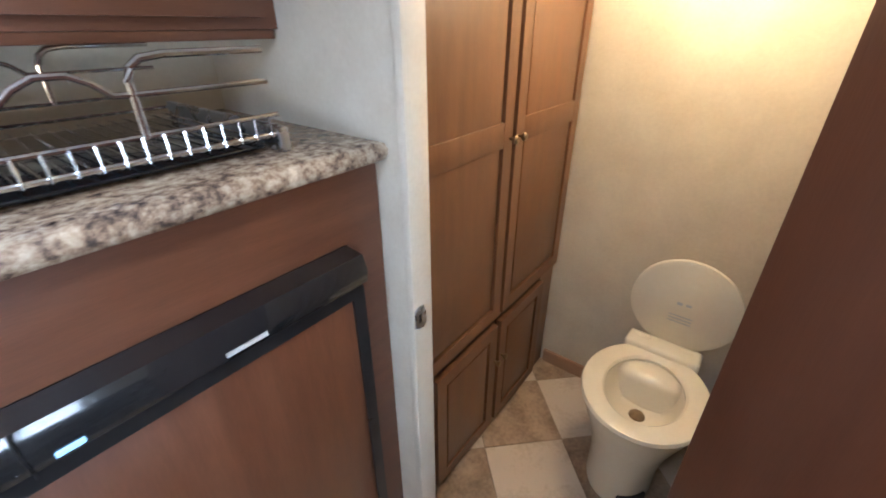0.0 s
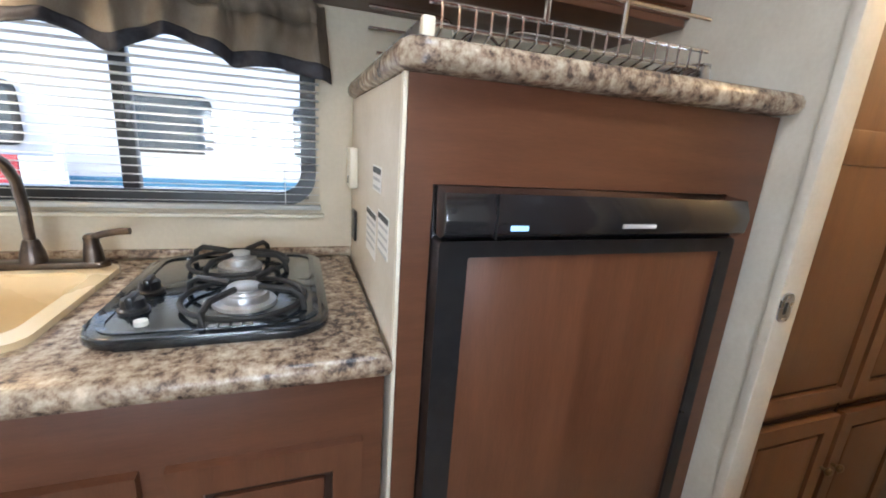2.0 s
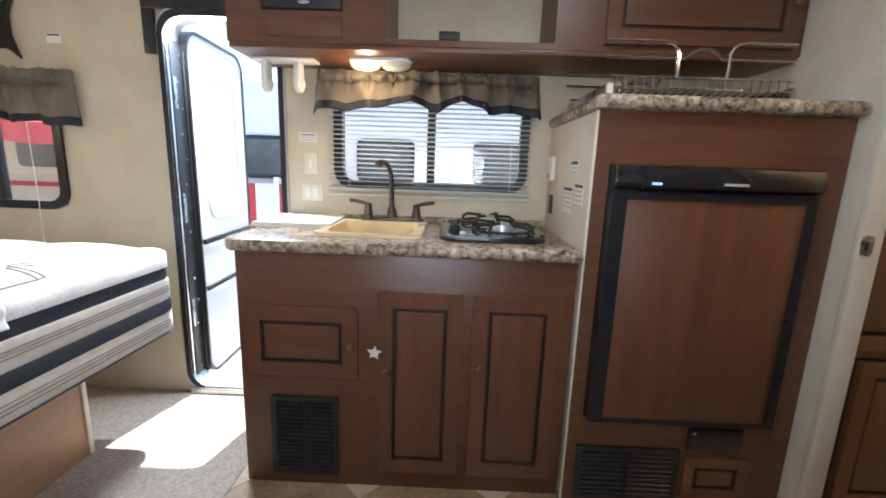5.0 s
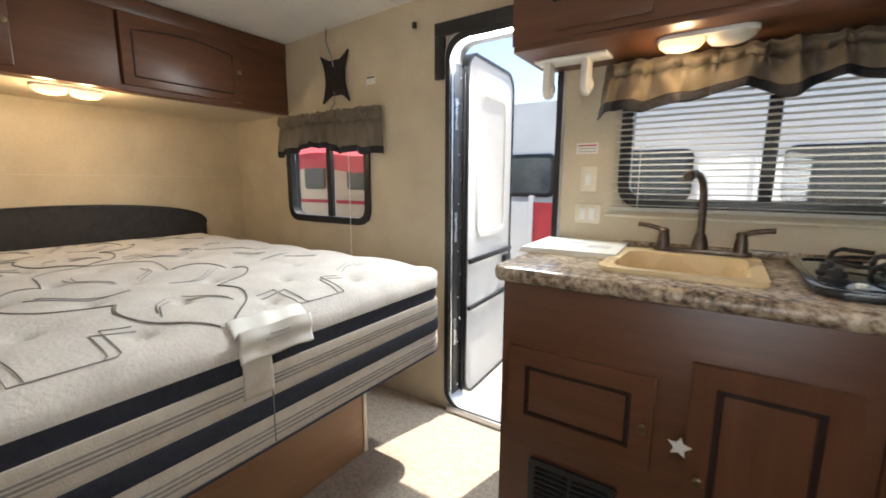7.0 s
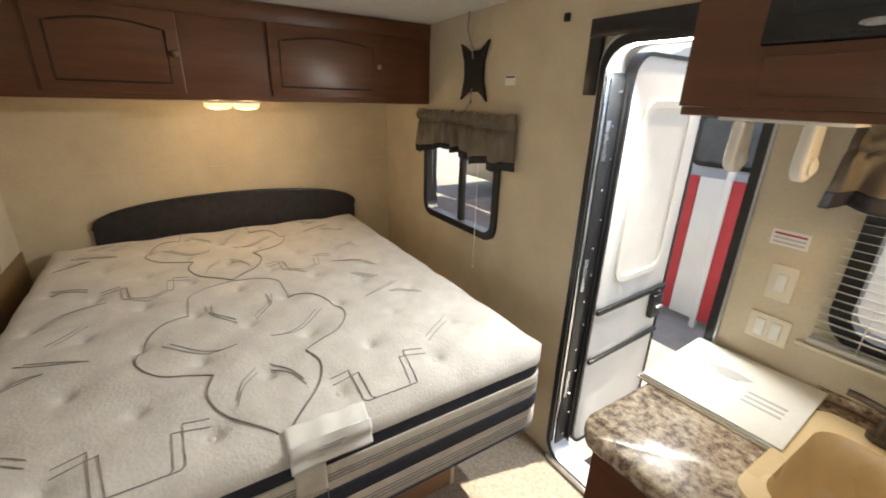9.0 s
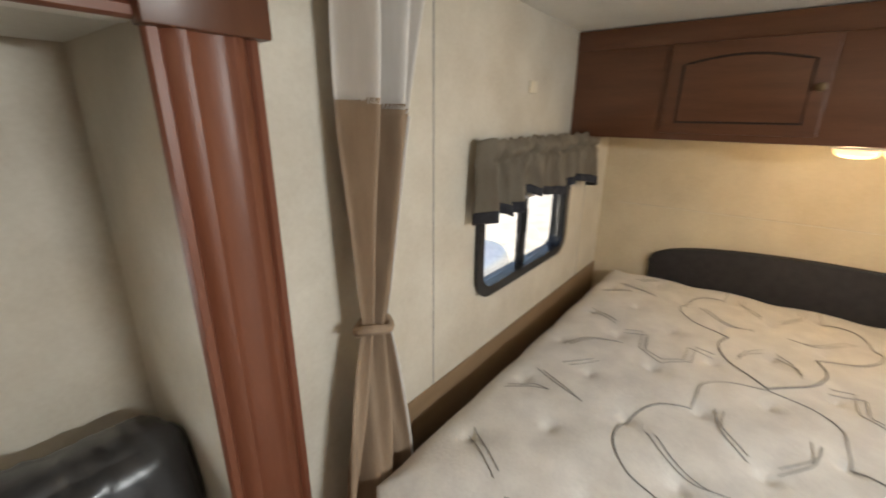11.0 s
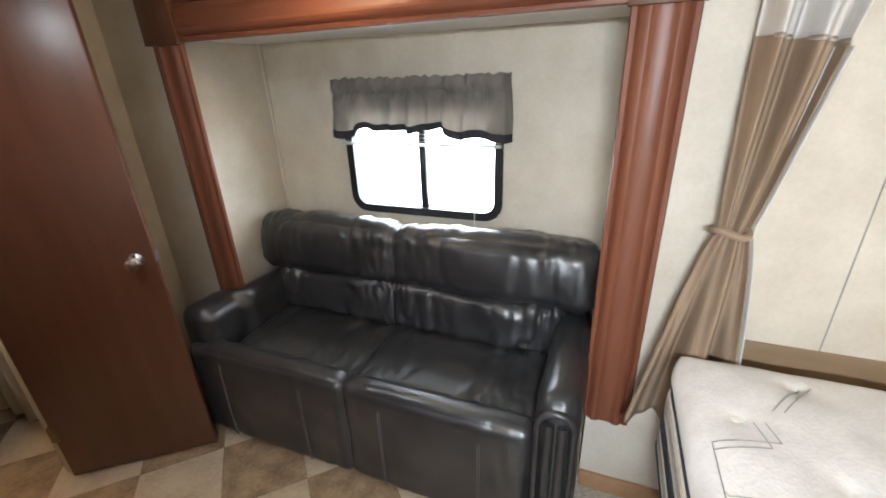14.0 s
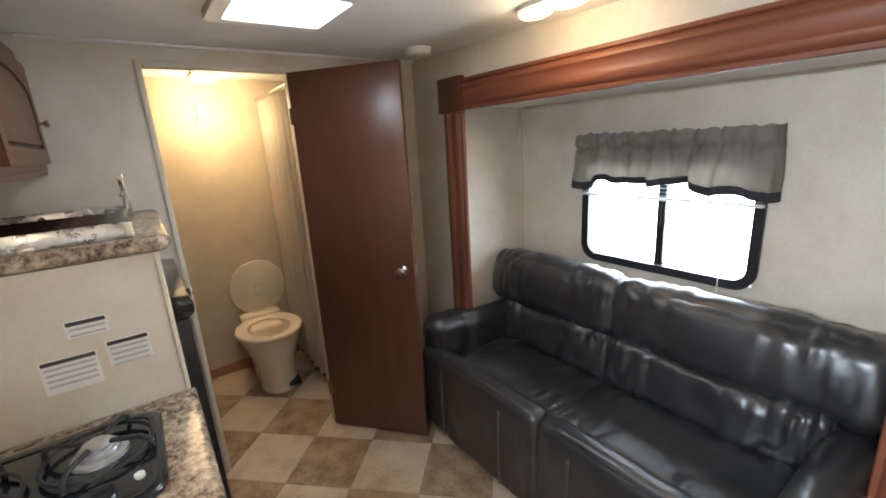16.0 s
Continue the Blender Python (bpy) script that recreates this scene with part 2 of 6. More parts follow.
def finish(bm, name, material, smooth=40):
    bmesh.ops.recalc_face_normals(bm, faces=bm.faces)
    me = bpy.data.meshes.new(name)
    bm.to_mesh(me)
    bm.free()
    me.materials.append(material)
    if smooth:
        me.shade_smooth()
        me.set_sharp_from_angle(angle=radians(smooth))
    return me


def part(name, bm, material, parent, label="", local=False, smooth=40):
    """Links a bmesh as one mesh under a thing or a part; its points are in the world unless local."""
    if not local:
        bm.transform(place_of(parent).inverted())
    ob = new(name, finish(bm, name, material, smooth))
    ob.parent = parent
    return tagged(ob, label)


def solo(name, bm, material, label, category, kind="", group="", smooth=40, loc=None):
    """A thing or a piece of the setting that is one mesh."""
    if loc:
        bm.transform(Matrix.Translation(-Vector(loc)))
    ob = new(name, finish(bm, name, material, smooth))
    if loc:
        ob.location = loc
    return tagged(ob, label, category, group, kind)


def box(x0, y0, z0, x1, y1, z1, bev=0.003, seg=2, bm=None):
    b = bmesh.new()
    m = Matrix.LocRotScale(((x0 + x1) / 2, (y0 + y1) / 2, (z0 + z1) / 2), None, (abs(x1 - x0), abs(y1 - y0), abs(z1 - z0)))
    bmesh.ops.create_cube(b, size=1, matrix=m)
    if bev:
        bmesh.ops.bevel(b, geom=list(b.edges), offset=bev, segments=seg, affect="EDGES", profile=0.5, clamp_overlap=True)
    if bm is None:
        return b
    join(bm, b)
    return bm


def join(bm, other):
    me = bpy.data.meshes.new("tmp")
    other.to_mesh(me)
    other.free()
    bm.from_mesh(me)
    bpy.data.meshes.remove(me)
    return bm


def rrect(x0, y0, x1, y1, r, n=6):
    pts = []
    for cx, cy, a0 in ((x1 - r, y1 - r, 0), (x0 + r, y1 - r, 90), (x0 + r, y0 + r, 180), (x1 - r, y0 + r, 270)):
        for i in range(n + 1):
            a = radians(a0 + 90 * i / n)
            pts.append((cx + r * math.cos(a), cy + r * math.sin(a)))
    return pts


AX = {"z": Matrix.Identity(4),
      "y": Matrix(((1, 0, 0, 0), (0, 0, 1, 0), (0, 1, 0, 0), (0, 0, 0, 1))),
      "x": Matrix(((0, 0, 1, 0), (1, 0, 0, 0), (0, 1, 0, 0), (0, 0, 0, 1)))}


def prism(pts, h0, h1, axis="z", bev=0.0, seg=2):
    """A plate of the outline pts; axis z: (x, y), y: (x, z), x: (y, z)."""
    b = bmesh.new()
    lo = [b.verts.new((p[0], p[1], h0)) for p in pts]
    hi = [b.verts.new((p[0], p[1], h1)) for p in pts]
    n = len(pts)
    b.faces.new(lo[::-1])
    b.faces.new(hi)
    for i in range(n):
        b.faces.new((lo[i], lo[(i + 1) % n], hi[(i + 1) % n], hi[i]))
    if bev:
        rim = [e for e in b.edges if abs(e.verts[0].co.z - e.verts[1].co.z) < 1e-7]
        bmesh.ops.bevel(b, geom=rim, offset=bev, segments=seg, affect="EDGES", profile=0.5, clamp_overlap=True)
    b.transform(AX[axis])
    return b


def ring(outer, inner, h0, h1, axis="z"):
    """A frame between two outlines with equally many points."""
    b = bmesh.new()
    n = len(outer)
    v = [[b.verts.new((p[0], p[1], h)) for p in o] for o, h in ((outer, h0), (outer, h1), (inner, h1), (inner, h0))]
    for k in range(4):
        for i in range(n):
            b.faces.new((v[k][i], v[k][(i + 1) % n], v[(k + 1) % 4][(i + 1) % n], v[(k + 1) % 4][i]))
    b.transform(AX[axis])
    return b


def tube(pts, r, n=8, bm=None, closed=False):
    b = bm or bmesh.new()
    pts = [Vector(p) for p in pts]
    rows = []
    m = len(pts)
    up = Vector((0.13, 0.21, 0.97))
    for i, p in enumerate(pts):
        a = pts[(i - 1) % m] if (i or closed) else p
        c = pts[(i + 1) % m] if (i < m - 1 or closed) else p
        d = (c - a).normalized()
        s = d.cross(up)
        if s.length < 0.05:
            s = d.cross(Vector((1, 0, 0)))
        s.normalize()
        u = s.cross(d)
        rows.append([b.verts.new(p + (s * math.cos(2 * math.pi * k / n) + u * math.sin(2 * math.pi * k / n)) * r) for k in range(n)])
    for i in range(m if closed else m - 1):
        for k in range(n):
            b.faces.new((rows[i][k], rows[i][(k + 1) % n], rows[(i + 1) % m][(k + 1) % n], rows[(i + 1) % m][k]))
    if not closed:
        b.faces.new(rows[0][::-1])
        b.faces.new(rows[-1])
    return b


def loft(rings, n=32, cap=(True, True)):
    """Ellipses (z, cx, cy, rx, ry) joined from the first to the last."""
    b = bmesh.new()
    rows = [[b.verts.new((cx + rx * math.cos(2 * math.pi * k / n), cy + ry * math.sin(2 * math.pi * k / n), z)) for k in range(n)]
            for z, cx, cy, rx, ry in rings]
    for i in range(len(rows) - 1):
        for k in range(n):
            b.faces.new((rows[i][k], rows[i][(k + 1) % n], rows[i + 1][(k + 1) % n], rows[i + 1][k]))
    if cap[0]:
        b.faces.new(rows[0][::-1])
    if cap[1]:
        b.faces.new(rows[-1])
    return b


def turn(b, m):
    b.transform(m)
    return b


def sheet(f, nu, nv):
    """A surface f(u, v) over the unit square."""
    b = bmesh.new()
    g = [[b.verts.new(f(i / nu, j / nv)) for j in range(nv + 1)] for i in range(nu + 1)]
    for i in range(nu):
        for j in range(nv):
            b.faces.new((g[i][j], g[i + 1][j], g[i + 1][j + 1], g[i][j + 1]))
    return b


def thick(ob, t=0.002):
    m = ob.modifiers.new("thickness", "SOLIDIFY")
    m.thickness, m.offset = t, 0
    return ob


def pillow(x0, y0, z0, x1, y1, z1, r, puff=0.0, cuts=11, rough=0.0, seed=0.0):
    """A rounded, stuffed block with slightly uneven faces."""
    y0, y1 = min(y0, y1), max(y0, y1)
    b = bmesh.new()
    bmesh.ops.create_cube(b, size=2)
    bmesh.ops.subdivide_edges(b, edges=list(b.edges), cuts=cuts, use_grid_fill=True)
    c = Vector(((x0 + x1) / 2, (y0 + y1) / 2, (z0 + z1) / 2))
    h = Vector(((x1 - x0) / 2, (y1 - y0) / 2, (z1 - z0) / 2))
    for v in b.verts:
        # rows gather towards the edges, so that the rounding is well fed
        p = Vector([math.copysign(abs(k) ** 0.6, k) for k in v.co])
        q = Vector([p[i] * h[i] for i in range(3)])
        core = Vector([max(-(h[i] - r), min(h[i] - r, q[i])) for i in range(3)])
        d = q - core
        if d.length > 1e-6:
            q = core + d.normalized() * r if min(abs(d[i]) for i in range(3)) >= 0 and sum(abs(k) > 1e-6 for k in d) > 1 else q
        for i in range(3):
            j, k = (i + 1) % 3, (i + 2) % 3
            if abs(abs(p[i]) - 1) < 1e-5:
                q[i] += math.copysign(puff * (1 - p[j] ** 2) * (1 - p[k] ** 2), p[i])
        if rough:
            q += noise.noise_vector((q + c) * 9 + Vector((seed, seed, 0))) * rough
            w = Vector(((q + c).x * 32, (q + c).y * 9, (q + c).z * 7 + seed))
            q += noise.noise_vector(w) * rough * 1.15
        v.co = c + q
    return b


def lathe(profile, loc, n=20, m=None):
    """A turned piece from (radius, height) pairs."""
    b = loft([(h, 0, 0, max(r, 1e-4), max(r, 1e-4)) for r, h in profile], n)
    if m:
        b.transform(m)
    b.transform(Matrix.Translation(loc))
    return b


def walled(axis, a, b_, span, height, holes=()):
    """A wall between a and b_ across its axis, with rectangular holes (s0, z0, s1, z1) through it."""
    xs = sorted({span[0], span[1], *[h[0] for h in holes], *[h[2] for h in holes]})
    zs = sorted({height[0], height[1], *[h[1] for h in holes], *[h[3] for h in holes]})
    nx, nz = len(xs) - 1, len(zs) - 1

    def solid(i, k):
        if not (0 <= i < nx and 0 <= k < nz):
            return False
        cx, cz = (xs[i] + xs[i + 1]) / 2, (zs[k] + zs[k + 1]) / 2
        return not any(h[0] < cx < h[2] and h[1] < cz < h[3] for h in holes)

    b = bmesh.new()
    memo = {}

    def V(s, d, z):
        key = (round(s, 5), round(d, 5), round(z, 5))
        if key not in memo:
            memo[key] = b.verts.new((s, d, z) if axis == "y" else (d, s, z))
        return memo[key]

    for i in range(nx):
        for k in range(nz):
            if not solid(i, k):
                continue
            s0, s1, z0, z1 = xs[i], xs[i + 1], zs[k], zs[k + 1]
            for d in (a, b_):
                b.faces.new((V(s0, d, z0), V(s1, d, z0), V(s1, d, z1), V(s0, d, z1)))
            for ok, q in ((solid(i - 1, k), ((s0, z0), (s0, z1))), (solid(i + 1, k), ((s1, z0), (s1, z1))),
                          (solid(i, k - 1), ((s0, z0), (s1, z0))), (solid(i, k + 1), ((s0, z1), (s1, z1)))):
                if not ok:
                    (p0, q0), (p1, q1) = q
                    b.faces.new((V(p0, a, q0), V(p1, a, q1), V(p1, b_, q1), V(p0, b_, q0)))
    return b


def knob(parent, loc, axis="y", material=None):
    """A small turned cabinet knob that stands out along -y or +x."""
    turnm = {"y": pose(0, 0, 0, 90), "x": pose(0, 0, 0, 0, 90)}[axis]
    return part("knob", lathe(((0.005, 0), (0.005, 0.012), (0.012, 0.017), (0.0135, 0.022), (0.010, 0.027), (0.002, 0.0285)), loc, 16, turnm),
                material or BRASS, parent, "small round brass knob")


def arched(x0, z0, x1, z1, rise, n=14):
    """An outline with a straight foot and a top that rises in the middle."""
    return [(x0, z0), (x1, z0)] + [(x1 + (x0 - x1) * k / n, z1 - rise + rise * math.sin(math.pi * k / n) ** 0.8) for k in range(n + 1)]


def panel_door(parent, x0, z0, x1, z1, y, material, rise=0.0, th=0.018, rim=0.05, name="door"):
    """A framed cabinet door that faces -y: rim, sunk groove and raised field; rise: the arch of its field."""
    outer = arched(x0, z0, x1, z1, 0.0)
    inner = arched(x0 + rim, z0 + rim, x1 - rim, z1 - rim, rise)
    d = part(name, ring(outer, inner, y - th, y, "y"), material, parent, smooth=30)
    part("groove", box(x0 + rim - 0.004, y - th * 0.40, z0 + rim - 0.004, x1 - rim + 0.004, y - 0.001, z1 - rim + 0.004, 0), GROOVE, d)
    g = 0.013
    part("field", prism(arched(x0 + rim + g, z0 + rim + g, x1 - rim - g, z1 - rim - g, rise), y - th * 0.85, y - th * 0.36, "y", 0.004), material, d)
    return d


# ---- the shell of the trailer ----
HEAD_X, END_X, SIDE_Y, SLIDE_Y = -2.05, 3.24, -1.985, SOFA_WALL


def ceil_z(x):
    return 1.985 + 0.0295 * x


KWIN = (0.44, 1.07, 1.27, 1.50)
DOORWAY = (-0.335, 0.03, 0.20, 1.785)
WIN2 = (-1.49, 0.925, -0.835, 1.44)
WIN4 = (-1.50, 1.03, -0.78, 1.42)
WIN3 = (0.535, 0.965, 1.295, 1.46)
solo("wall_kitchen", walled("y", 0, 0.06, (HEAD_X, END_X), (-0.02, 2.16), (KWIN, DOORWAY, WIN2)), WALL,
     "beige mottled vinyl wall with window and entrance door", "wall", "structure", smooth=0)
solo("wall_sofa_side", walled("y", SIDE_Y - 0.05, SIDE_Y, (HEAD_X, END_X), (-0.02, 2.16), (WIN4, (0.06, 0.02, 1.74, 1.755))), WALLW,
     "pale beige mottled vinyl wall with slide opening", "wall", "structure", smooth=0)
solo("wall_head", walled("x", HEAD_X - 0.05, HEAD_X, (SIDE_Y - 0.05, 0.06), (-0.02, 2.16)), WALL,
     "beige vinyl wall behind the bed", "wall", "structure", smooth=0)
solo("wall_bathroom_end", walled("x", END_X, END_X + 0.05, (SIDE_Y - 0.05, 0.06), (-0.02, 2.2)), WALL,
     "beige vinyl wall behind the toilet", "wall", "structure", smooth=0)
solo("wall_partition", walled("x", 2.155, 2.205, (SIDE_Y, 0), (0, 2.16), ((-1.287, -0.02, -0.668, 1.975),)), WALLW,
     "pale vinyl partition with the bathroom doorway", "wall", "structure", smooth=0)
cb = bmesh.new()
cv = [cb.verts.new((x, y, ceil_z(x) + dz)) for dz in (0, 0.05) for x, y in
      ((HEAD_X, SIDE_Y), (END_X, SIDE_Y), (END_X, 0), (HEAD_X, 0))]
for q in ((0, 1, 2, 3), (7, 6, 5, 4), (0, 4, 5, 1), (1, 5, 6, 2), (2, 6, 7, 3), (3, 7, 4, 0)):
    cb.faces.new([cv[i] for i in q])
solo("ceiling", cb, CEIL, "white vinyl ceiling panel", "ceiling", "structure", smooth=0)
for k, x in enumerate((-0.62, 0.35)):
    solo("trim_ceiling_%d" % (k + 1), box(x, SIDE_Y + 0.002, ceil_z(x) - 0.006, x + 0.022, -0.002, ceil_z(x) + 0.004, 0.002), CEIL,
         "white ceiling seam strip", "trim", "structure")
# slide-out alcove
solo("wall_slide_back", walled("y", SLIDE_Y - 0.05, SLIDE_Y, (0.0, 1.80), (0.0, 1.80), (WIN3,)), WALLW,
     "pale vinyl back wall of the sofa alcove", "wall", "structure", smooth=0)
solo("wall_slide_end_1", walled("x", 0.0, 0.058, (SLIDE_Y, SIDE_Y - 0.05), (0, 1.80)), WALLW, "pale vinyl alcove end wall", "wall", "structure", smooth=0)
solo("wall_slide_end_2", walled("x", 1.762, 1.80, (SLIDE_Y, SIDE_Y - 0.05), (0, 1.80)), WALLW, "pale vinyl alcove end wall", "wall", "structure", smooth=0)
solo("ceiling_slide", box(0.058, SLIDE_Y, 1.757, 1.762, SIDE_Y - 0.05, 1.80, 0), CEIL, "white alcove ceiling", "ceiling", "structure", smooth=0)
solo("floor_slide", box(0.058, SLIDE_Y, 0.0, 1.762, SIDE_Y - 0.05, 0.05, 0), TANWOOD, "alcove floor under the sofa", "floor", "structure", smooth=0)
solo("trim_slide_corner", box(1.745, SLIDE_Y + 0.001, 0.6, 1.761, SLIDE_Y + 0.016, 1.756, 0.003), WALLW, "pale corner bead", "trim", "structure")
for k, x in enumerate((-0.550, -1.75)):
    solo("trim_wall_seam_%d" % (k + 1), box(x, SIDE_Y, 0.3, x + 0.003, SIDE_Y + 0.002, ceil_z(x) - 0.01, 0), GREYT,
         "narrow wall panel seam", "trim", "structure")
solo("trim_partition_top", box(2.13, SIDE_Y, ceil_z(2.13) - 0.012, 2.154, -0.34, ceil_z(2.13) - 0.001, 0.003), WHITE, "white ceiling edge strip", "trim", "structure")
solo("trim_head_seam", box(HEAD_X, -1.9, 1.17, HEAD_X + 0.004, -0.05, 1.174, 0.001), WALLW, "thin wall panel seam", "trim", "structure")
solo("baseboard_curtain", box(-0.42, SIDE_Y, 0.0, 0.058, SIDE_Y + 0.02, 0.08, 0.004), TANWOOD, "brown wooden baseboard", "trim", "structure")
solo("baseboard_bathroom", box(END_X - 0.016, -1.40, 0.0, END_X, -0.60, 0.075, 0.004), TANWOOD, "tan wooden baseboard", "trim", "structure")
# doorway casing of the bathroom
dc = thing("door_casing", "pale narrow casing round the bathroom doorway", "trim", (2.18, -0.668, 0), kind="structure")
part("jamb", box(2.146, -0.690, 0, 2.212, -0.668, 1.985, 0.003), WALLW, dc)
part("jamb", box(2.146, -1.287, 0, 2.212, -1.267, 1.985, 0.003), WALLW, dc)
part("head", box(2.146, -1.267, 1.957, 2.212, -0.690, 1.985, 0.003), WALLW, dc)
st = thing("strike_plate", "brushed metal strike plate on the doorway jamb", "strike plate", (2.165, -0.692, 0.975))
part("plate", prism(rrect(2.148, 0.945, 2.184, 1.007, 0.014, 4), -0.6945, -0.6905, "y", 0.0008), ZINC, st)
part("latch_hole", box(2.158, -0.695, 0.962, 2.168, -0.6925, 0.988, 0.0005), BLACK, st)
for z in (0.952, 0.998):
    part("screw", lathe(((0.003, 0), (0.0025, 0.0015), (0.0005, 0.002)), (2.163, -0.6935, z), 10, pose(0, 0, 0, 90)), CHROME, st)


# slide-out fascia
def moulding(length, w, horizontal):
    """A fluted casing board with its profile across w; it stands 3 cm proud."""
    prof = ((0, 0.008), (0.004, 0.014), (0.016, 0.016), (0.021, 0.009), (0.027, 0.017), (0.036, 0.025), (0.048, 0.026), (0.056, 0.020), (0.064, 0.0165),
            (0.096, 0.0165), (0.104, 0.020), (0.112, 0.026), (0.124, 0.025), (0.133, 0.017), (0.139, 0.009), (0.144, 0.016), (0.156, 0.014), (0.16, 0.006))
    k = w / 0.16
    b = bmesh.new()
    rows = []
    for s in (0, length):
        r = [b.verts.new((p * k, s, -h)) for p, h in prof]
        r += [b.verts.new((w, s, 0)), b.verts.new((0, s, 0))]
        rows.append(r)
    n = len(rows[0])
    for i in range(n):
        b.faces.new((rows[0][i], rows[0][(i + 1) % n], rows[1][(i + 1) % n], rows[1][i]))
    b.faces.new(rows[0])
    b.faces.new(rows[1][::-1])
    # (across, along, -out) to the wall that faces +y
    m = Matrix(((1, 0, 0, 0), (0, 0, -1, 0), (0, 1, 0, 0), (0, 0, 0, 1))) if not horizontal else \
        Matrix(((0, 1, 0, 0), (0, 0, -1, 0), (1, 0, 0, 0), (0, 0, 0, 1)))
    b.transform(m)
    return b


fa = thing("slide_fascia", "reddish brown fluted wood casing round the sofa alcove", "casing", (0.88, SIDE_Y, 0.37), kind="structure")
part("side_casing", turn(moulding(1.37, 0.165, False), Matrix.Translation((-0.085, SIDE_Y, 0.37))), TRIM, fa)
part("side_casing", turn(moulding(1.37, 0.165, False), Matrix.Translation((1.69, SIDE_Y, 0.37))), TRIM, fa)
part("top_casing", turn(moulding(1.61, 0.15, True), Matrix.Translation((0.08, SIDE_Y, 1.742))), TRIMX, fa)
part("corner_block", box(-0.095, SIDE_Y, 1.735, 0.088, SIDE_Y + 0.036, 1.905, 0.003), DOORW, fa)
part("corner_block", box(1.684, SIDE_Y, 1.735, 1.866, SIDE_Y + 0.036, 1.905, 0.003), DOORW, fa)
part("liner", box(0.08, SIDE_Y - 0.05, 1.7435, 1.69, SIDE_Y + 0.006, 1.7555, 0.002), WHITE, fa)


# ---- windows ----
def window(n, hole, y, side, label, kind2=""):
    """A black-framed sliding window with two panes; side: +1 faces +y, -1 faces -y."""
    x0, z0, x1, z1 = hole
    w = thing("window_%d" % n, label, "window", ((x0 + x1) / 2, y, z0), kind="structure")
    o, i = 0.018, 0.020
    a, b = sorted((y - side * 0.045, y + side * 0.014))
    part("window_frame", ring(rrect(x0 - o, z0 - o, x1 + o, z1 + o, 0.085), rrect(x0 + i, z0 + i, x1 - i, z1 - i, 0.055),
                              *sorted((y + side * 0.002, y + side * 0.016)), "y"), BLACK, w)
    part("reveal", ring(rrect(x0 + 0.002, z0 + 0.002, x1 - 0.002, z1 - 0.002, 0.05), rrect(x0 + i - 0.004, z0 + i - 0.004, x1 - i + 0.004, z1 - i + 0.004, 0.05),
                        *sorted((y - side * 0.055, y + side * 0.0015)), "y"), BLACK, w)
    xm = (x0 + x1) / 2
    ys = sorted((y - side * 0.042, y - side * 0.012))
    part("mullion", box(xm - 0.018, ys[0], z0 + i - 0.003, xm + 0.018, ys[1], z1 - i + 0.003, 0.003), BLACK, w)
    for k, (p, q) in enumerate(((x0 + i - 0.002, xm - 0.016), (xm + 0.016, x1 - i + 0.002))):
        yy = y - side * (0.022 + 0.008 * k)
        g = part("pane", box(p, yy, z0 + i - 0.002, q, yy + 0.004, z1 - i + 0.002, 0), GLASS, w, smooth=0)
        g.visible_shadow = False
    part("latch", box(xm - 0.006, y - side * 0.01 - 0.006, (z0 + z1) / 2 - 0.05, xm + 0.006, y - side * 0.01 + 0.006, (z0 + z1) / 2 + 0.05, 0.003), BLACK, w)
    return w


window(1, KWIN, 0, -1, "black-framed sliding window over the sink")
window(2, WIN2, 0, -1, "black-framed sliding window beside the bed")
window(3, WIN3, SLIDE_Y, 1, "black-framed sliding window above the sofa")
window(4, WIN4, SIDE_Y, 1, "black-framed sliding window at the bedside wall")


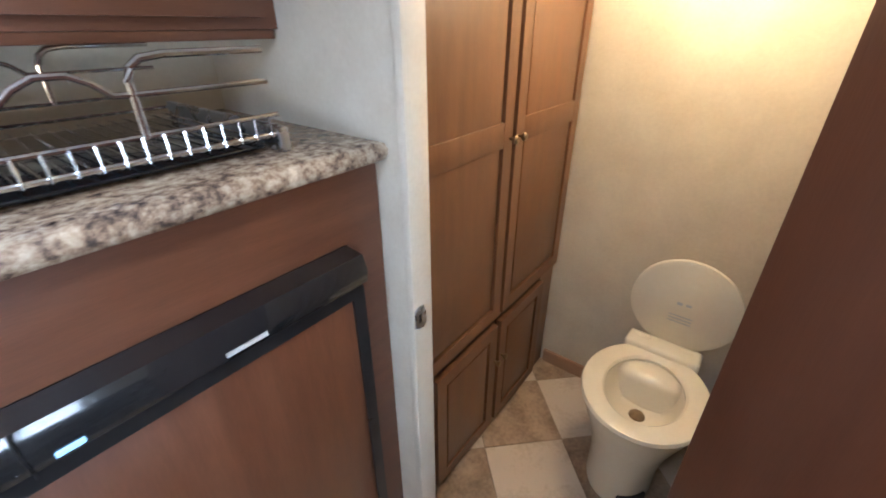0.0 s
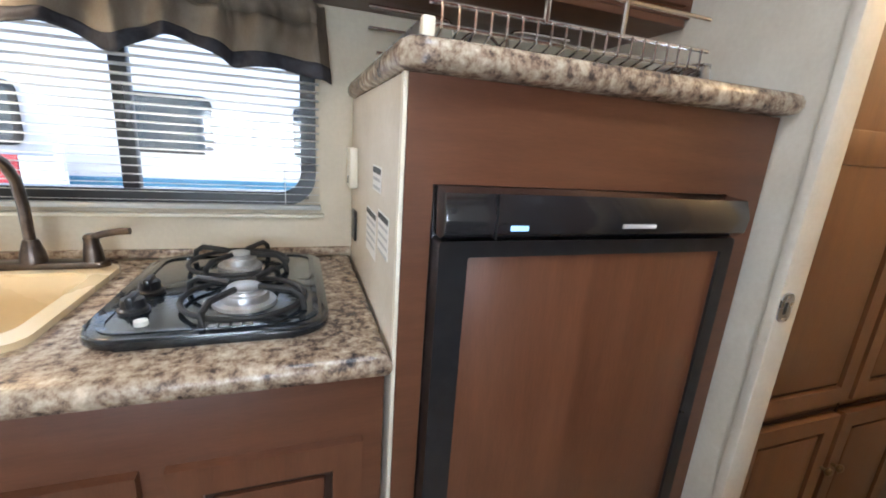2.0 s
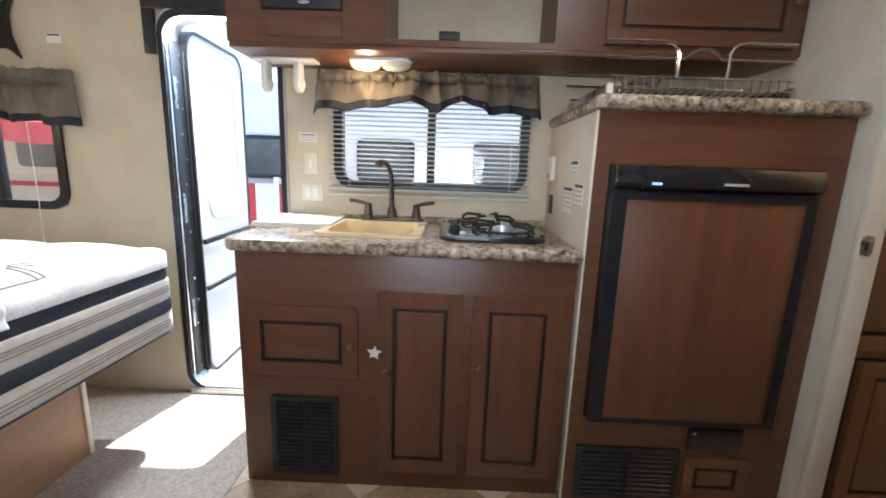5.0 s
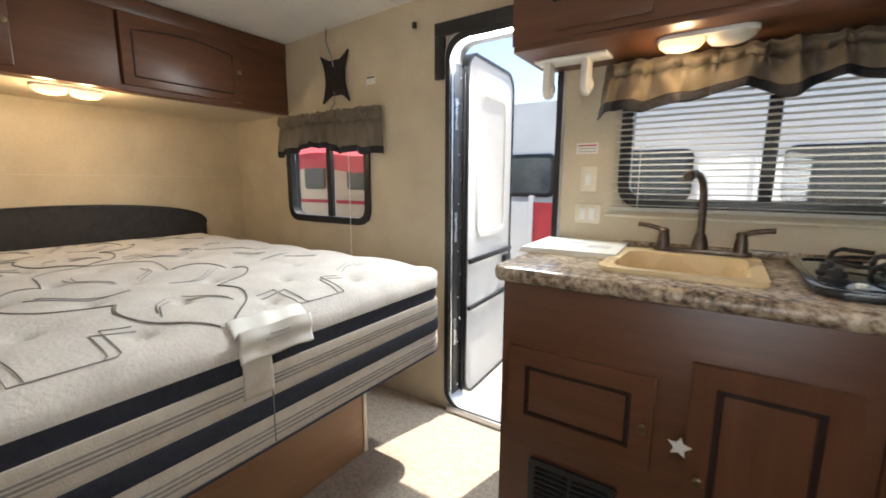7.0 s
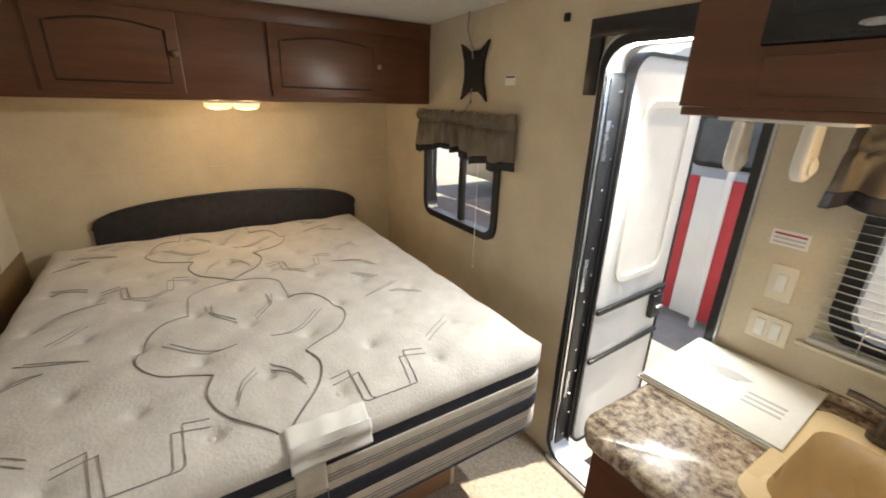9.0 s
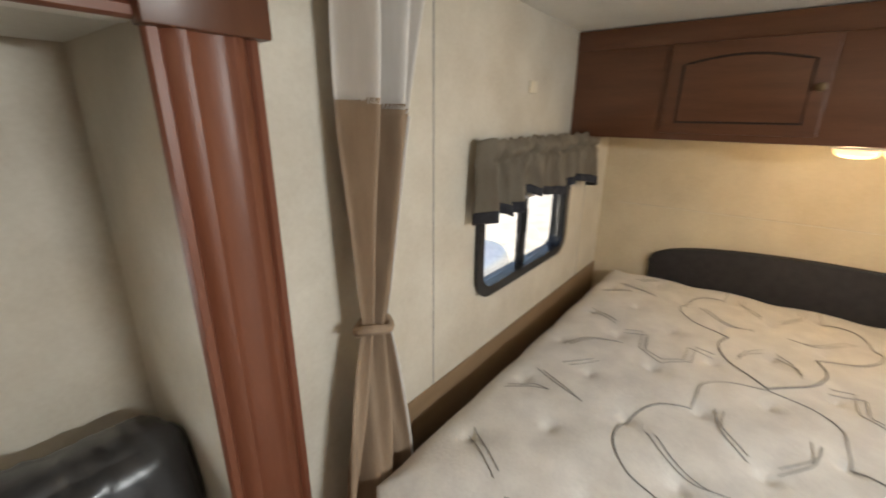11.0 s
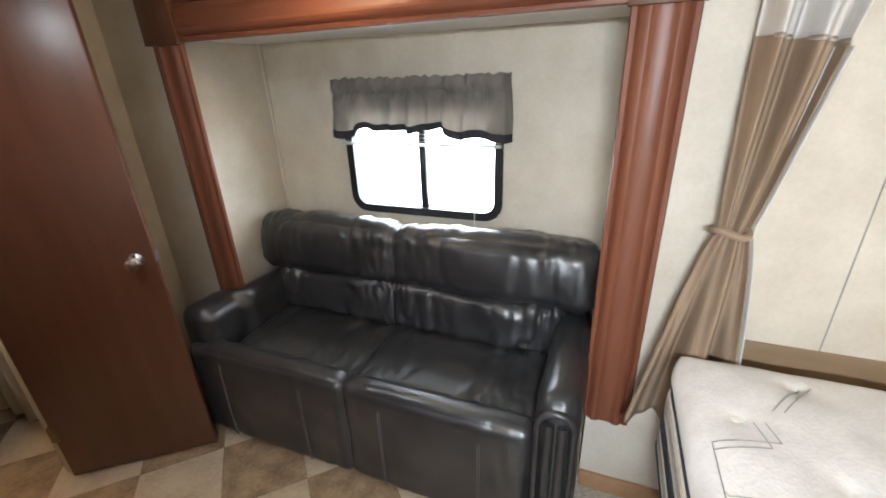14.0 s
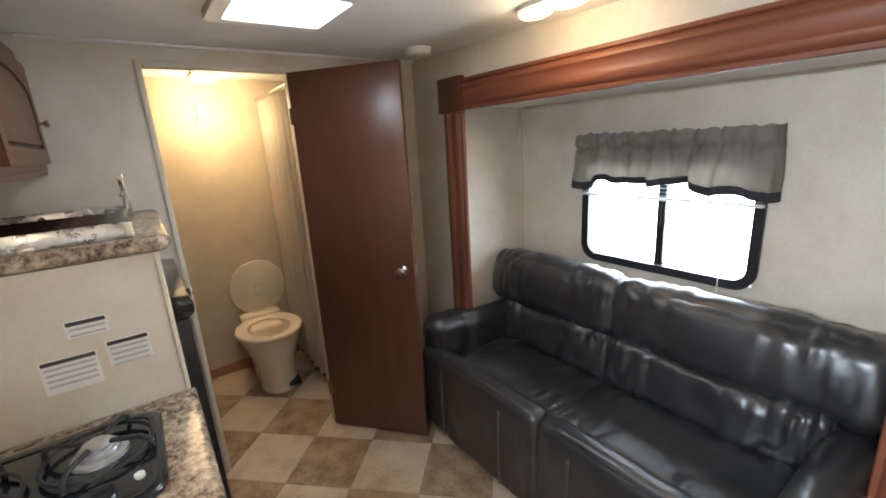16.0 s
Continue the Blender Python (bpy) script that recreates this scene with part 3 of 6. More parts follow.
def valance(x0, x1, z0, z1, y, side, material, seed, label, peaks):
    """A gathered valance: ruffled heading, rod pocket, flared skirt and a black border that rises in arches (place, width)."""
    v = thing("valance", label, "valance", ((x0 + x1) / 2, y, z1), group="window valances")
    w = x1 - x0
    ht = z1 - z0

    def f(u, t, lo, hi):
        s = lo + (hi - lo) * t
        wob = 0.5 * noise.noise((u * 9, seed, s * 1.5))
        flare = 1 + 0.035 * s
        x = x0 + w * (0.5 + (u - 0.5) * flare) + 0.006 * math.sin(u * 61 + seed + 4 * wob)
        sc = sum(0.036 * math.exp(-((u - c) / k) ** 4) for c, k in peaks) + 0.007 * math.sin(u * 31 + seed) + 0.008 * noise.noise((u * 17, seed, 2))
        ends = 0.016 * (abs(2 * u - 1) ** 10)
        zb = z0 + sc - ends
        ztop = z1 + 0.009 * noise.noise((u * 26, seed, 0)) + 0.004 * math.sin(u * 120 + seed)
        z = ztop + (zb - ztop) * s
        amp = 0.004 + 0.017 * s
        ph = u * 52 + 2.4 * math.sin(u * 9 + seed) + 3.0 * wob
        d = 0.072 + amp * math.sin(ph) + 0.010 * s
        # tight puckers above and below the rod pocket
        pk = math.exp(-((s - 0.27) / 0.16) ** 2)
        d += pk * 0.006 * math.sin(u * 190 + 6 * noise.noise((u * 13, 1, seed)))
        d += 0.011 * noise.noise((u * 19, s * 3.2, seed)) - 0.016 * math.exp(-((s - 0.27) / 0.045) ** 2) + 0.008 * math.exp(-((s - 0.14) / 0.07) ** 2)
        wrap = min(1, min(u, 1 - u) * 34)
        return (x, y + side * (d * (0.35 + 0.65 * wrap) + 0.006), z)

    cut = 1 - 0.034 / ht
    thick(part("skirt", sheet(lambda u, t: f(u, t, 0, cut + 0.01), 220, 24), material, v), 0.002)
    thick(part("border", sheet(lambda u, t: f(u, t, cut, 1.0), 220, 4), BORDER, v, "black scalloped border"), 0.004)
    return v


valance(0.36, 1.315, 1.385, 1.545, 0, -1, VALANCE, 0.3, "taupe gathered valance with black border over the sink", ((0.40, 0.10), (0.66, 0.10)))
valance(-1.50, -0.71, 1.292, 1.515, 0, -1, VALANCE, 1.9, "taupe gathered valance with black border at the bed", ((0.43, 0.19),))
valance(-1.66, -0.71, 1.325, 1.555, SIDE_Y, 1, VALANCE, 4.1, "taupe gathered valance with black border at the bedside wall", ((0.30, 0.16), (0.68, 0.12)))
valance(0.485, 1.345, 1.332, 1.588, SLIDE_Y, 1, VALBLUE, 2.7, "grey gathered valance with black border above the sofa", ((0.42, 0.13), (0.70, 0.14)))


def blind(x0, x1, z0, z1, y, n, label, lowered=True, side=-1):
    b = thing("venetian_blind", label, "blind", ((x0 + x1) / 2, y, z0))
    part("bottom_rail", box(x0, y - 0.012, z0, x1, y + 0.012, z0 + 0.012, 0.003), SLAT, b)
    part("head_rail", box(x0, y - 0.014, z1, x1, y + 0.014, z1 + 0.025, 0.003), SLAT, b)
    me = None
    for k in range(n):
        z = z0 + 0.02 + (z1 - z0 - 0.03) * k / (n - 1)
        if me is None:
            s = box(-(x1 - x0) / 2 + 0.004, -0.011, -0.0006, (x1 - x0) / 2 - 0.004, 0.011, 0.0006, 0)
            s.transform(pose(0, 0, 0, 10 * side))
            me = finish(s, "slat", SLAT, 0)
        o = new("slat", me)
        o.parent = b
        o.location = (0, 0, z - z0)
    for x in (x0 + 0.09, x1 - 0.09):
        part("cord", tube([(x, y - 0.013, z0 + 0.01), (x, y - 0.013, z1)], 0.0012, 6), WHITE, b)
    return b


blind(0.405, 1.30, 1.045, 1.50, -0.022, 22, "white venetian blind lowered over the sink window")
blind(0.52, 1.33, 1.29, 1.50, SLIDE_Y + 0.03, 12, "white venetian blind raised behind the valance", side=1)
blind(-1.52, -0.76, 1.335, 1.47, SIDE_Y + 0.028, 9, "white venetian blind raised at the bedside wall", side=1)
for nm, x, y, z0, z1 in (("bed", -0.93, -0.05, 0.78, 1.3), ("sofa", 0.64, SLIDE_Y + 0.04, 0.9, 1.3)):
    cdt = thing("blind_cord", "thin white pull cord hanging by the window", "cord", (x, y, z1))
    part("cord", tube([(x, y, z1), (x + 0.002, y, (z0 + z1) / 2), (x, y, z0)], 0.0018, 6), WHITE, cdt)
    part("tassel", lathe(((0.002, 0), (0.006, -0.02), (0.005, -0.03), (0.001, -0.032)), (x, y, z0), 10), WHITE, cdt)
solo("window_sill_strip", box(0.38, -0.014, 1.020, 1.31, -0.0005, 1.030, 0.003), IVORY, "ivory strip below the sink window", "trim", "structure")


# ---- entrance door ----
en = thing("door_1", "white entrance door swung open outwards with a black frame", "door", (0, 0.03, 0), kind="structure")
x0, z0, x1, z1 = DOORWAY
part("door_frame", ring(rrect(x0 - 0.005, z0 - 0.02, x1 + 0.01, z1 + 0.005, 0.09), rrect(x0 + 0.022, z0 + 0.006, x1 - 0.016, z1 - 0.03, 0.085), -0.014, 0.09, "y"), ALU, en, "bare aluminium door frame")
part("jamb_liner", box(x0 + 0.0225, -0.010, 0.10, x0 + 0.0265, 0.088, z1 - 0.11, 0.001), BLACK, en)
part("jamb_liner", box(x1 - 0.0205, -0.010, 0.10, x1 - 0.0165, 0.088, z1 - 0.11, 0.001), BLACK, en)
part("inner_gasket", ring(rrect(x0 + 0.002, z0 - 0.005, x1 + 0.004, z1 - 0.004, 0.09), rrect(x0 + 0.024, z0 + 0.008, x1 - 0.018, z1 - 0.032, 0.085), -0.019, -0.0145, "y"), BLACK, en)
part("top_trim", box(-0.392, -0.022, 1.782, 0.235, -0.001, 1.838, 0.003), BLACK, en, "black header trim")
part("corner_trim", box(-0.392, -0.021, 1.60, -0.341, -0.001, 1.781, 0.003), BLACK, en)
part("threshold", box(x0 + 0.02, -0.03, 0.0, x1, 0.09, 0.034, 0.004), ALU, en)
leaf = thing("entrance_door_leaf", "white entrance door leaf with frosted window, standing open", "door", (-0.285, 0.10, 0.04), 93)
W = 0.56
part("panel", prism(rrect(0.0, 0.0, W, 1.70, 0.09), 0.0, 0.035, "y", 0.004), RVWHITE, leaf, local=True)
part("edge", ring(rrect(-0.008, -0.008, W + 0.008, 1.708, 0.096), rrect(0.006, 0.006, W - 0.006, 1.694, 0.085), -0.006, 0.041, "y"), BLACK, leaf, "dark metal door edge", local=True)
part("window_frame", ring(rrect(0.10, 0.82, W - 0.10, 1.55, 0.07), rrect(0.125, 0.845, W - 0.125, 1.525, 0.055), -0.012, -0.001, "y"), WHITE, leaf, local=True)
part("frosted_pane", prism(rrect(0.12, 0.84, W - 0.12, 1.53, 0.05), -0.005, -0.002, "y"), PAPER, leaf, local=True)
part("screen_rail", box(0.01, -0.022, 0.70, W - 0.01, -0.006, 0.725, 0.003), BLACK, leaf, local=True)
part("screen_rail", box(0.01, -0.022, 0.46, W - 0.01, -0.006, 0.48, 0.003), BLACK, leaf, local=True)
lk = part("lock_box", box(W - 0.11, -0.03, 0.56, W - 0.03, -0.001, 0.68, 0.006), BLACK, leaf, "black door lock", local=True)
part("lever", box(W - 0.10, -0.045, 0.615, W - 0.05, -0.03, 0.63, 0.004), ALU, lk, local=True)
hg = thing("screen_door_hinge", "dark piano hinge strip along the door jamb", "hinge", (-0.30, 0.05, 0.05))
part("leaf_plate", box(-0.3075, 0.012, 0.05, -0.3025, 0.098, 1.66, 0.001), BLACK, hg)
part("knuckle", tube([(-0.298, 0.092, 0.06), (-0.298, 0.092, 1.64)], 0.007, 10), BLACK, hg)
part("bright_edge", box(-0.3075, -0.006, 0.05, -0.3035, 0.006, 1.66, 0.001), CHROME, hg)
for z in (0.34, 0.86, 1.38):
    part("hinge_leaf", box(-0.3022, 0.020, z, -0.2995, 0.040, z + 0.14, 0.001), ZINC, hg)
for k in range(14):
    part("screw", lathe(((0.006, 0), (0.005, 0.003), (0.001, 0.004)), (-0.3022, 0.054 + 0.02 * (k % 2), 0.12 + 0.115 * k), 8, pose(0, 0, 0, 0, 90)), CHROME, hg)


# ---- kitchen ----
base = thing("base_cabinet", "dark brown base cabinet with framed doors and brass knobs", "cabinet", (0.80, -0.29, 0))
FY = -0.578
part("face_frame", box(0.245, FY, 0.0, 1.378, FY + 0.018, 0.868, 0.003), WOODX, base)
part("end_panel", box(0.245, FY + 0.0185, 0.0, 0.262, -0.004, 0.868, 0.002), WOODX, base)
part("end_panel", box(1.36, FY + 0.0185, 0.0, 1.378, -0.004, 0.868, 0.002), WOODX, base)
part("back", box(0.2625, -0.02, 0.0, 1.3595, -0.005, 0.868, 0), WOODX, base)
panel_door(base, 0.275, 0.435, 0.655, 0.685, FY, WOODX)
panel_door(base, 0.725, 0.075, 1.010, 0.745, FY, WOOD)
panel_door(base, 1.045, 0.075, 1.340, 0.745, FY, WOOD)
for loc in ((0.637, FY - 0.018, 0.56), (0.757, FY - 0.018, 0.47), (1.067, FY - 0.018, 0.50)):
    knob(base, loc)
star = thing("star_magnet", "small silver star ornament on the cabinet door", "ornament", (0.72, FY - 0.019, 0.535))
sp = [((0.026 if k % 2 == 0 else 0.011) * math.sin(math.pi * k / 5 + 0.1), (0.026 if k % 2 == 0 else 0.011) * math.cos(math.pi * k / 5 + 0.1)) for k in range(10)]
part("star", turn(prism(sp, -0.003, 0.003, "y", 0.001), Matrix.Translation((0.715, FY - 0.0225, 0.535))), PAPER, star)


def grille(name, x0, z0, x1, z1, y, n, label):
    g = thing(name, label, "vent", ((x0 + x1) / 2, y, z0))
    part("frame", ring(rrect(x0, z0, x1, z1, 0.008, 3), rrect(x0 + 0.018, z0 + 0.018, x1 - 0.018, z1 - 0.018, 0.004, 3), y - 0.012, y - 0.0005, "y"), BLACK, g)
    part("backing", box(x0 + 0.012, y - 0.003, z0 + 0.012, x1 - 0.012, y - 0.001, z1 - 0.012, 0), RUBBER, g)
    for k in range(n):
        z = z0 + 0.028 + (z1 - z0 - 0.056) * k / (n - 1)
        part("slat", turn(box(x0 + 0.016, -0.006, -0.002, x1 - 0.016, 0.006, 0.002, 0), pose(0, y - 0.0075, z, 30)), BLACK, g)
    part("divider", box((x0 + x1) / 2 - 0.005, y - 0.0135, z0 + 0.017, (x0 + x1) / 2 + 0.005, y - 0.0105, z1 - 0.017, 0.001), BLACK, g)
    return g


grille("furnace_grille", 0.345, 0.045, 0.585, 0.352, FY, 16, "black slatted furnace grille in the base cabinet")


def worktop(name, x0, x1, y0, z0, z1, label, r0, hole=None):
    """A slab with rolled edges and one rounded front corner; hole: the sink's cut-out."""
    y1 = -0.002
    pts = [(x0 + r0 - r0 * math.cos(radians(t)), y0 + r0 - r0 * math.sin(radians(t))) for t in range(0, 91, 9)]
    pts += [(x0 + r0 + (x1 - x0 - r0) * k / 40, y0) for k in range(1, 41)]
    pts += [(x1, y0 + (y1 - y0) * k / 20) for k in range(1, 21)]
    pts += [(x1 + (x0 - x1) * k / 40, y1) for k in range(1, 41)]
    pts += [(x0, y1 + (y0 + r0 - y1) * k / 20) for k in range(1, 20)]
    hx0, hy0, hx1, hy1 = hole or (0, 0, 0, 0)
    cx, cy = ((hx0 + hx1) / 2, (hy0 + hy1) / 2) if hole else ((x0 + x1) / 2, (y0 + y1) / 2)
    inner = []
    for x, y in pts:
        dx, dy = x - cx, y - cy
        k = min((hx1 - hx0) / 2 / max(abs(dx), 1e-6), (hy1 - hy0) / 2 / max(abs(dy), 1e-6)) if hole else 0.5
        inner.append((cx + dx * k, cy + dy * k))
    e = 0.016
    bm = bmesh.new()
    rows = [[bm.verts.new((x, y, z0)) for x, y in inner]]
    for d, z in ((e, z0), (e * 0.3, z0 + e * 0.3), (0, z0 + e), (0, z1 - e), (e * 0.3, z1 - e * 0.3), (e, z1)):
        rows.append([bm.verts.new((max(x0 + d, min(x1 - d, x + (d * 0.7 if x < x0 + r0 else 0))), max(y0 + d, min(y1 - d, y)), z)) for x, y in pts])
    rows.append([bm.verts.new((x, y, z1)) for x, y in inner])
    n = len(pts)
    for p, q in zip(rows, rows[1:] + ([rows[0]] if hole else [])):
        for i in range(n):
            bm.faces.new((p[i], p[(i + 1) % n], q[(i + 1) % n], q[i]))
    if not hole:
        bm.faces.new(rows[0])
        bm.faces.new(rows[-1])
    return solo(name, bm, GRANITE, label, "worktop", loc=((x0 + x1) / 2, y0, z0), smooth=50)


worktop("worktop", 0.205, 1.383, -0.612, 0.870, 0.912, "brown speckled granite-look laminate worktop with rounded edge", 0.07, (0.495, -0.482, 0.835, -0.135))
bs = solo("worktop_upstand", box(0.45, -0.014, 0.9125, 1.383, -0.0005, 0.935, 0.004), GRANITE, "low granite-look upstand behind the worktop", "worktop")

# sink
sk = thing("sink", "bisque plastic single-bowl kitchen sink", "sink", (0.66, -0.30, 0.912))
so, si = rrect(0.475, -0.500, 0.855, -0.082, 0.045, 8), rrect(0.507, -0.468, 0.823, -0.150, 0.05, 8)
part("rim", ring(so, si, 0.9122, 0.924), BISQUE, sk)
bw = bmesh.new()
rows = []
for z, k in ((0.923, 0.0), (0.915, 0.003), (0.86, 0.012), (0.80, 0.020), (0.782, 0.034), (0.776, 0.06)):
    rows.append([bw.verts.new((x, y, z)) for x, y in rrect(0.505 + k, -0.470 + k, 0.825 - k, -0.148 - k, 0.052, 8)])
for a, b in zip(rows, rows[1:]):
    for i in range(len(a)):
        bw.faces.new((a[i], a[(i + 1) % len(a)], b[(i + 1) % len(a)], b[i]))
bw.faces.new(rows[-1])
part("bowl", bw, BISQUE, sk)
part("drain", lathe(((0.035, 0), (0.036, 0.003), (0.028, 0.004), (0.02, 0.001)), (0.665, -0.31, 0.777), 20), CHROME, sk)

fc = thing("faucet", "oil-rubbed bronze two-handle faucet with high spout", "faucet", (0.66, -0.10, 0.924))
part("deck_plate", prism(rrect(0.565, -0.125, 0.835, -0.085, 0.018), 0.9245, 0.938, "z", 0.004), BRONZE, fc)
part("spout", tube([(0.698, -0.105, 0.935), (0.697, -0.106, 1.06), (0.695, -0.112, 1.115), (0.689, -0.128, 1.15), (0.680, -0.150, 1.168), (0.670, -0.176, 1.174), (0.661, -0.200, 1.170)], 0.0105, 12), BRONZE, fc)
part("spout_base", lathe(((0.024, 0), (0.022, 0.02), (0.015, 0.045), (0.013, 0.05)), (0.698, -0.105, 0.937), 16), BRONZE, fc)
part("nozzle", lathe(((0.012, 0), (0.015, 0.006), (0.016, 0.024), (0.012, 0.030)), (0.664, -0.192, 1.171), 14, pose(0, 0, 0, 110, 0, -20)), BRONZE, fc)
for x, s in ((0.595, -1), (0.805, 1)):
    h = part("handle_base", lathe(((0.020, 0), (0.018, 0.025), (0.014, 0.045), (0.016, 0.055), (0.010, 0.062)), (x, -0.105, 0.937), 14), BRONZE, fc)
    part("handle", tube([(x, -0.105, 0.990), (x + s * 0.025, -0.11, 1.000), (x + s * 0.06, -0.115, 1.007), (x + s * 0.078, -0.117, 1.008)], 0.008, 10), BRONZE, h)

# cooktop
ck = thing("cooktop", "black enamel two-burner gas cooktop", "cooktop", (1.10, -0.28, 0.912))
part("pan", prism(rrect(0.918, -0.520, 1.292, -0.050, 0.06, 8), 0.9125, 0.932, "z", 0.007, 3), GLOSS, ck)
part("recess", ring(rrect(0.935, -0.503, 1.275, -0.067, 0.05, 8), rrect(0.945, -0.493, 1.265, -0.077, 0.045, 8), 0.9315, 0.934), GLOSS, ck)
for x, y, r in ((1.145, -0.395, 0.042), (1.11, -0.165, 0.036)):
    bn = part("burner", lathe(((r * 1.35, 0), (r * 1.3, 0.006), (r, 0.008), (r, 0.018), (r * 0.96, 0.022), (r * 0.80, 0.023), (r * 0.78, 0.028), (r * 0.2, 0.029)), (x, y, 0.9325), 28), BURNER, ck, "cast aluminium burner")
    part("burner_cap", lathe(((r * 0.70, 0), (r * 0.72, 0.004), (r * 0.6, 0.007), (r * 0.05, 0.008)), (x, y, 0.9612), 24), BURNER, bn)
    gr = part("grate", tube([(x + 0.105 * math.cos(a), y + 0.105 * math.sin(a), 0.944) for a in [2 * math.pi * k / 28 for k in range(28)]], 0.005, 8, closed=True), IRON, ck, "black cast-iron grate")
    for k in range(4):
        a = math.pi / 4 + math.pi / 2 * k + 0.3
        c, s = math.cos(a), math.sin(a)
        part("finger", tube([(x + 0.118 * c, y + 0.118 * s, 0.934), (x + 0.113 * c, y + 0.113 * s, 0.958), (x + 0.095 * c, y + 0.095 * s, 0.970), (x + 0.03 * c, y + 0.03 * s, 0.968)], 0.006, 8), IRON, gr)
for y in (-0.32, -0.41):
    kb = part("control_knob", lathe(((0.024, 0), (0.024, 0.006), (0.019, 0.009), (0.017, 0.024), (0.003, 0.026)), (0.972, y, 0.9325), 20), BLACK, ck)
    part("grip", box(0.966, y - 0.020, 0.944, 0.978, y + 0.020, 0.964, 0.003), BLACK, kb)
part("igniter_button", lathe(((0.010, 0), (0.010, 0.008), (0.003, 0.010)), (1.00, -0.47, 0.9325), 16), WHITE, ck)
for k in range(4):
    part("lettering", box(1.10 + 0.018 * k, -0.500, 0.9325, 1.113 + 0.018 * k, -0.490, 0.9345, 0), GREYINK, ck)

# folder on the worktop
fo = thing("document_folder", "white laminated document folder lying on the worktop", "folder", (0.33, -0.17, 0.912), 3)
for k in range(3):
    part("sheet", box(-0.155 + 0.004 * k, -0.165 + 0.003 * k, 0.0005 + 0.006 * k, 0.15 + 0.002 * k, 0.15, 0.0055 + 0.006 * k, 0.001), (IVORY, PAPER, WHITE)[k], fo, local=True)
lb = part("print", prism([(0.045 * math.cos(a * 1.05) * (1 + 0.35 * math.sin(3 * a)) - 0.02, 0.022 * math.sin(a * 1.05) + 0.03) for a in [0.5 * k for k in range(12)]], 0.0178, 0.0184), GREYINK, fo, "grey printed emblem", local=True)
for k in range(3):
    part("print_line", box(0.04, -0.06 + 0.022 * k, 0.0178, 0.12, -0.052 + 0.022 * k, 0.0184, 0), GREYINK, fo, local=True)

# fridge housing
fh = thing("fridge_cabinet", "brown fridge housing with a pale vinyl side", "cabinet", (1.77, -0.3, 0))
RY = -0.598
part("side_panel", box(1.386, RY + 0.012, 0, 1.402, -0.004, 1.343, 0.002), WALLW, fh, "pale vinyl side panel")
part("edge_strip", box(1.384, RY - 0.001, 0, 1.391, RY + 0.012, 1.343, 0.001), IVORY, fh)
part("face_frame", turn(walled("y", RY, RY + 0.018, (1.392, 2.150), (0.0, 1.343), ((1.437, 0.335, 2.055, 1.188),)), Matrix.Identity(4)), WOODX, fh)
panel_door(fh, 1.80, 0.045, 2.02, 0.20, RY, WOODX, rim=0.035, name="drawer_front")
worktop("fridge_worktop", 1.372, 2.153, -0.635, 1.345, 1.387, "granite-look laminate top over the fridge", 0.05)
grille("vent_grille", 1.425, 0.02, 1.785, 0.225, RY, 9, "black lower fridge vent grille")
gm = thing("gas_monitor", "black gas detector box below the fridge", "detector", (1.88, RY, 0.235))
part("body", box(1.80, RY - 0.014, 0.228, 1.985, RY - 0.0005, 0.312, 0.004), BLACK, gm)
part("lamp", box(1.815, RY - 0.0155, 0.29, 1.822, RY - 0.0135, 0.297, 0.001), WHITE, gm)
fr = thing("fridge", "small fridge with black frame and brown wood door panel", "fridge", (1.745, -0.35, 0.335))
part("body", box(1.440, RY + 0.002, 0.338, 2.052, -0.05, 1.185, 0.003), BLACK, fr)
dr = part("door", ring(rrect(1.440, 0.338, 2.052, 1.108, 0.006, 3), rrect(1.487, 0.352, 2.022, 1.082, 0.004, 3), RY - 0.040, RY + 0.001, "y"), BLACK, fr, "black door frame")
part("door_panel", box(1.485, RY - 0.034, 0.350, 2.024, RY, 1.084, 0.002), WOOD, dr, "brown wood-grain fridge panel")
pn = part("control_panel", prism([(-RY + 0.0, 1.112), (-RY + 0.040, 1.112), (-RY + 0.056, 1.122), (-RY + 0.060, 1.150), (-RY + 0.048, 1.182), (-RY, 1.187)], -2.052, -1.440, "x", 0.003), SMOKE, fr, "glossy smoked control panel")
pn.matrix_basis = Matrix.Identity(4)
pn.data.transform(Matrix.Translation(Vector((1.745, -0.35, 0.335))))
pn.data.transform(Matrix.Diagonal((-1, -1, 1, 1)))
pn.data.transform(Matrix.Translation(-Vector((1.745, -0.35, 0.335))))
part("maker_mark", box(1.755, RY - 0.0615, 1.132, 1.825, RY - 0.058, 1.139, 0), GREYINK, fr)
part("indicator", box(1.545, RY - 0.0615, 1.128, 1.575, RY - 0.058, 1.136, 0.001), LIT, fr)
part("door_seam", box(1.52, RY - 0.061, 1.115, 1.522, RY - 0.040, 1.182, 0), BLACK, fr)
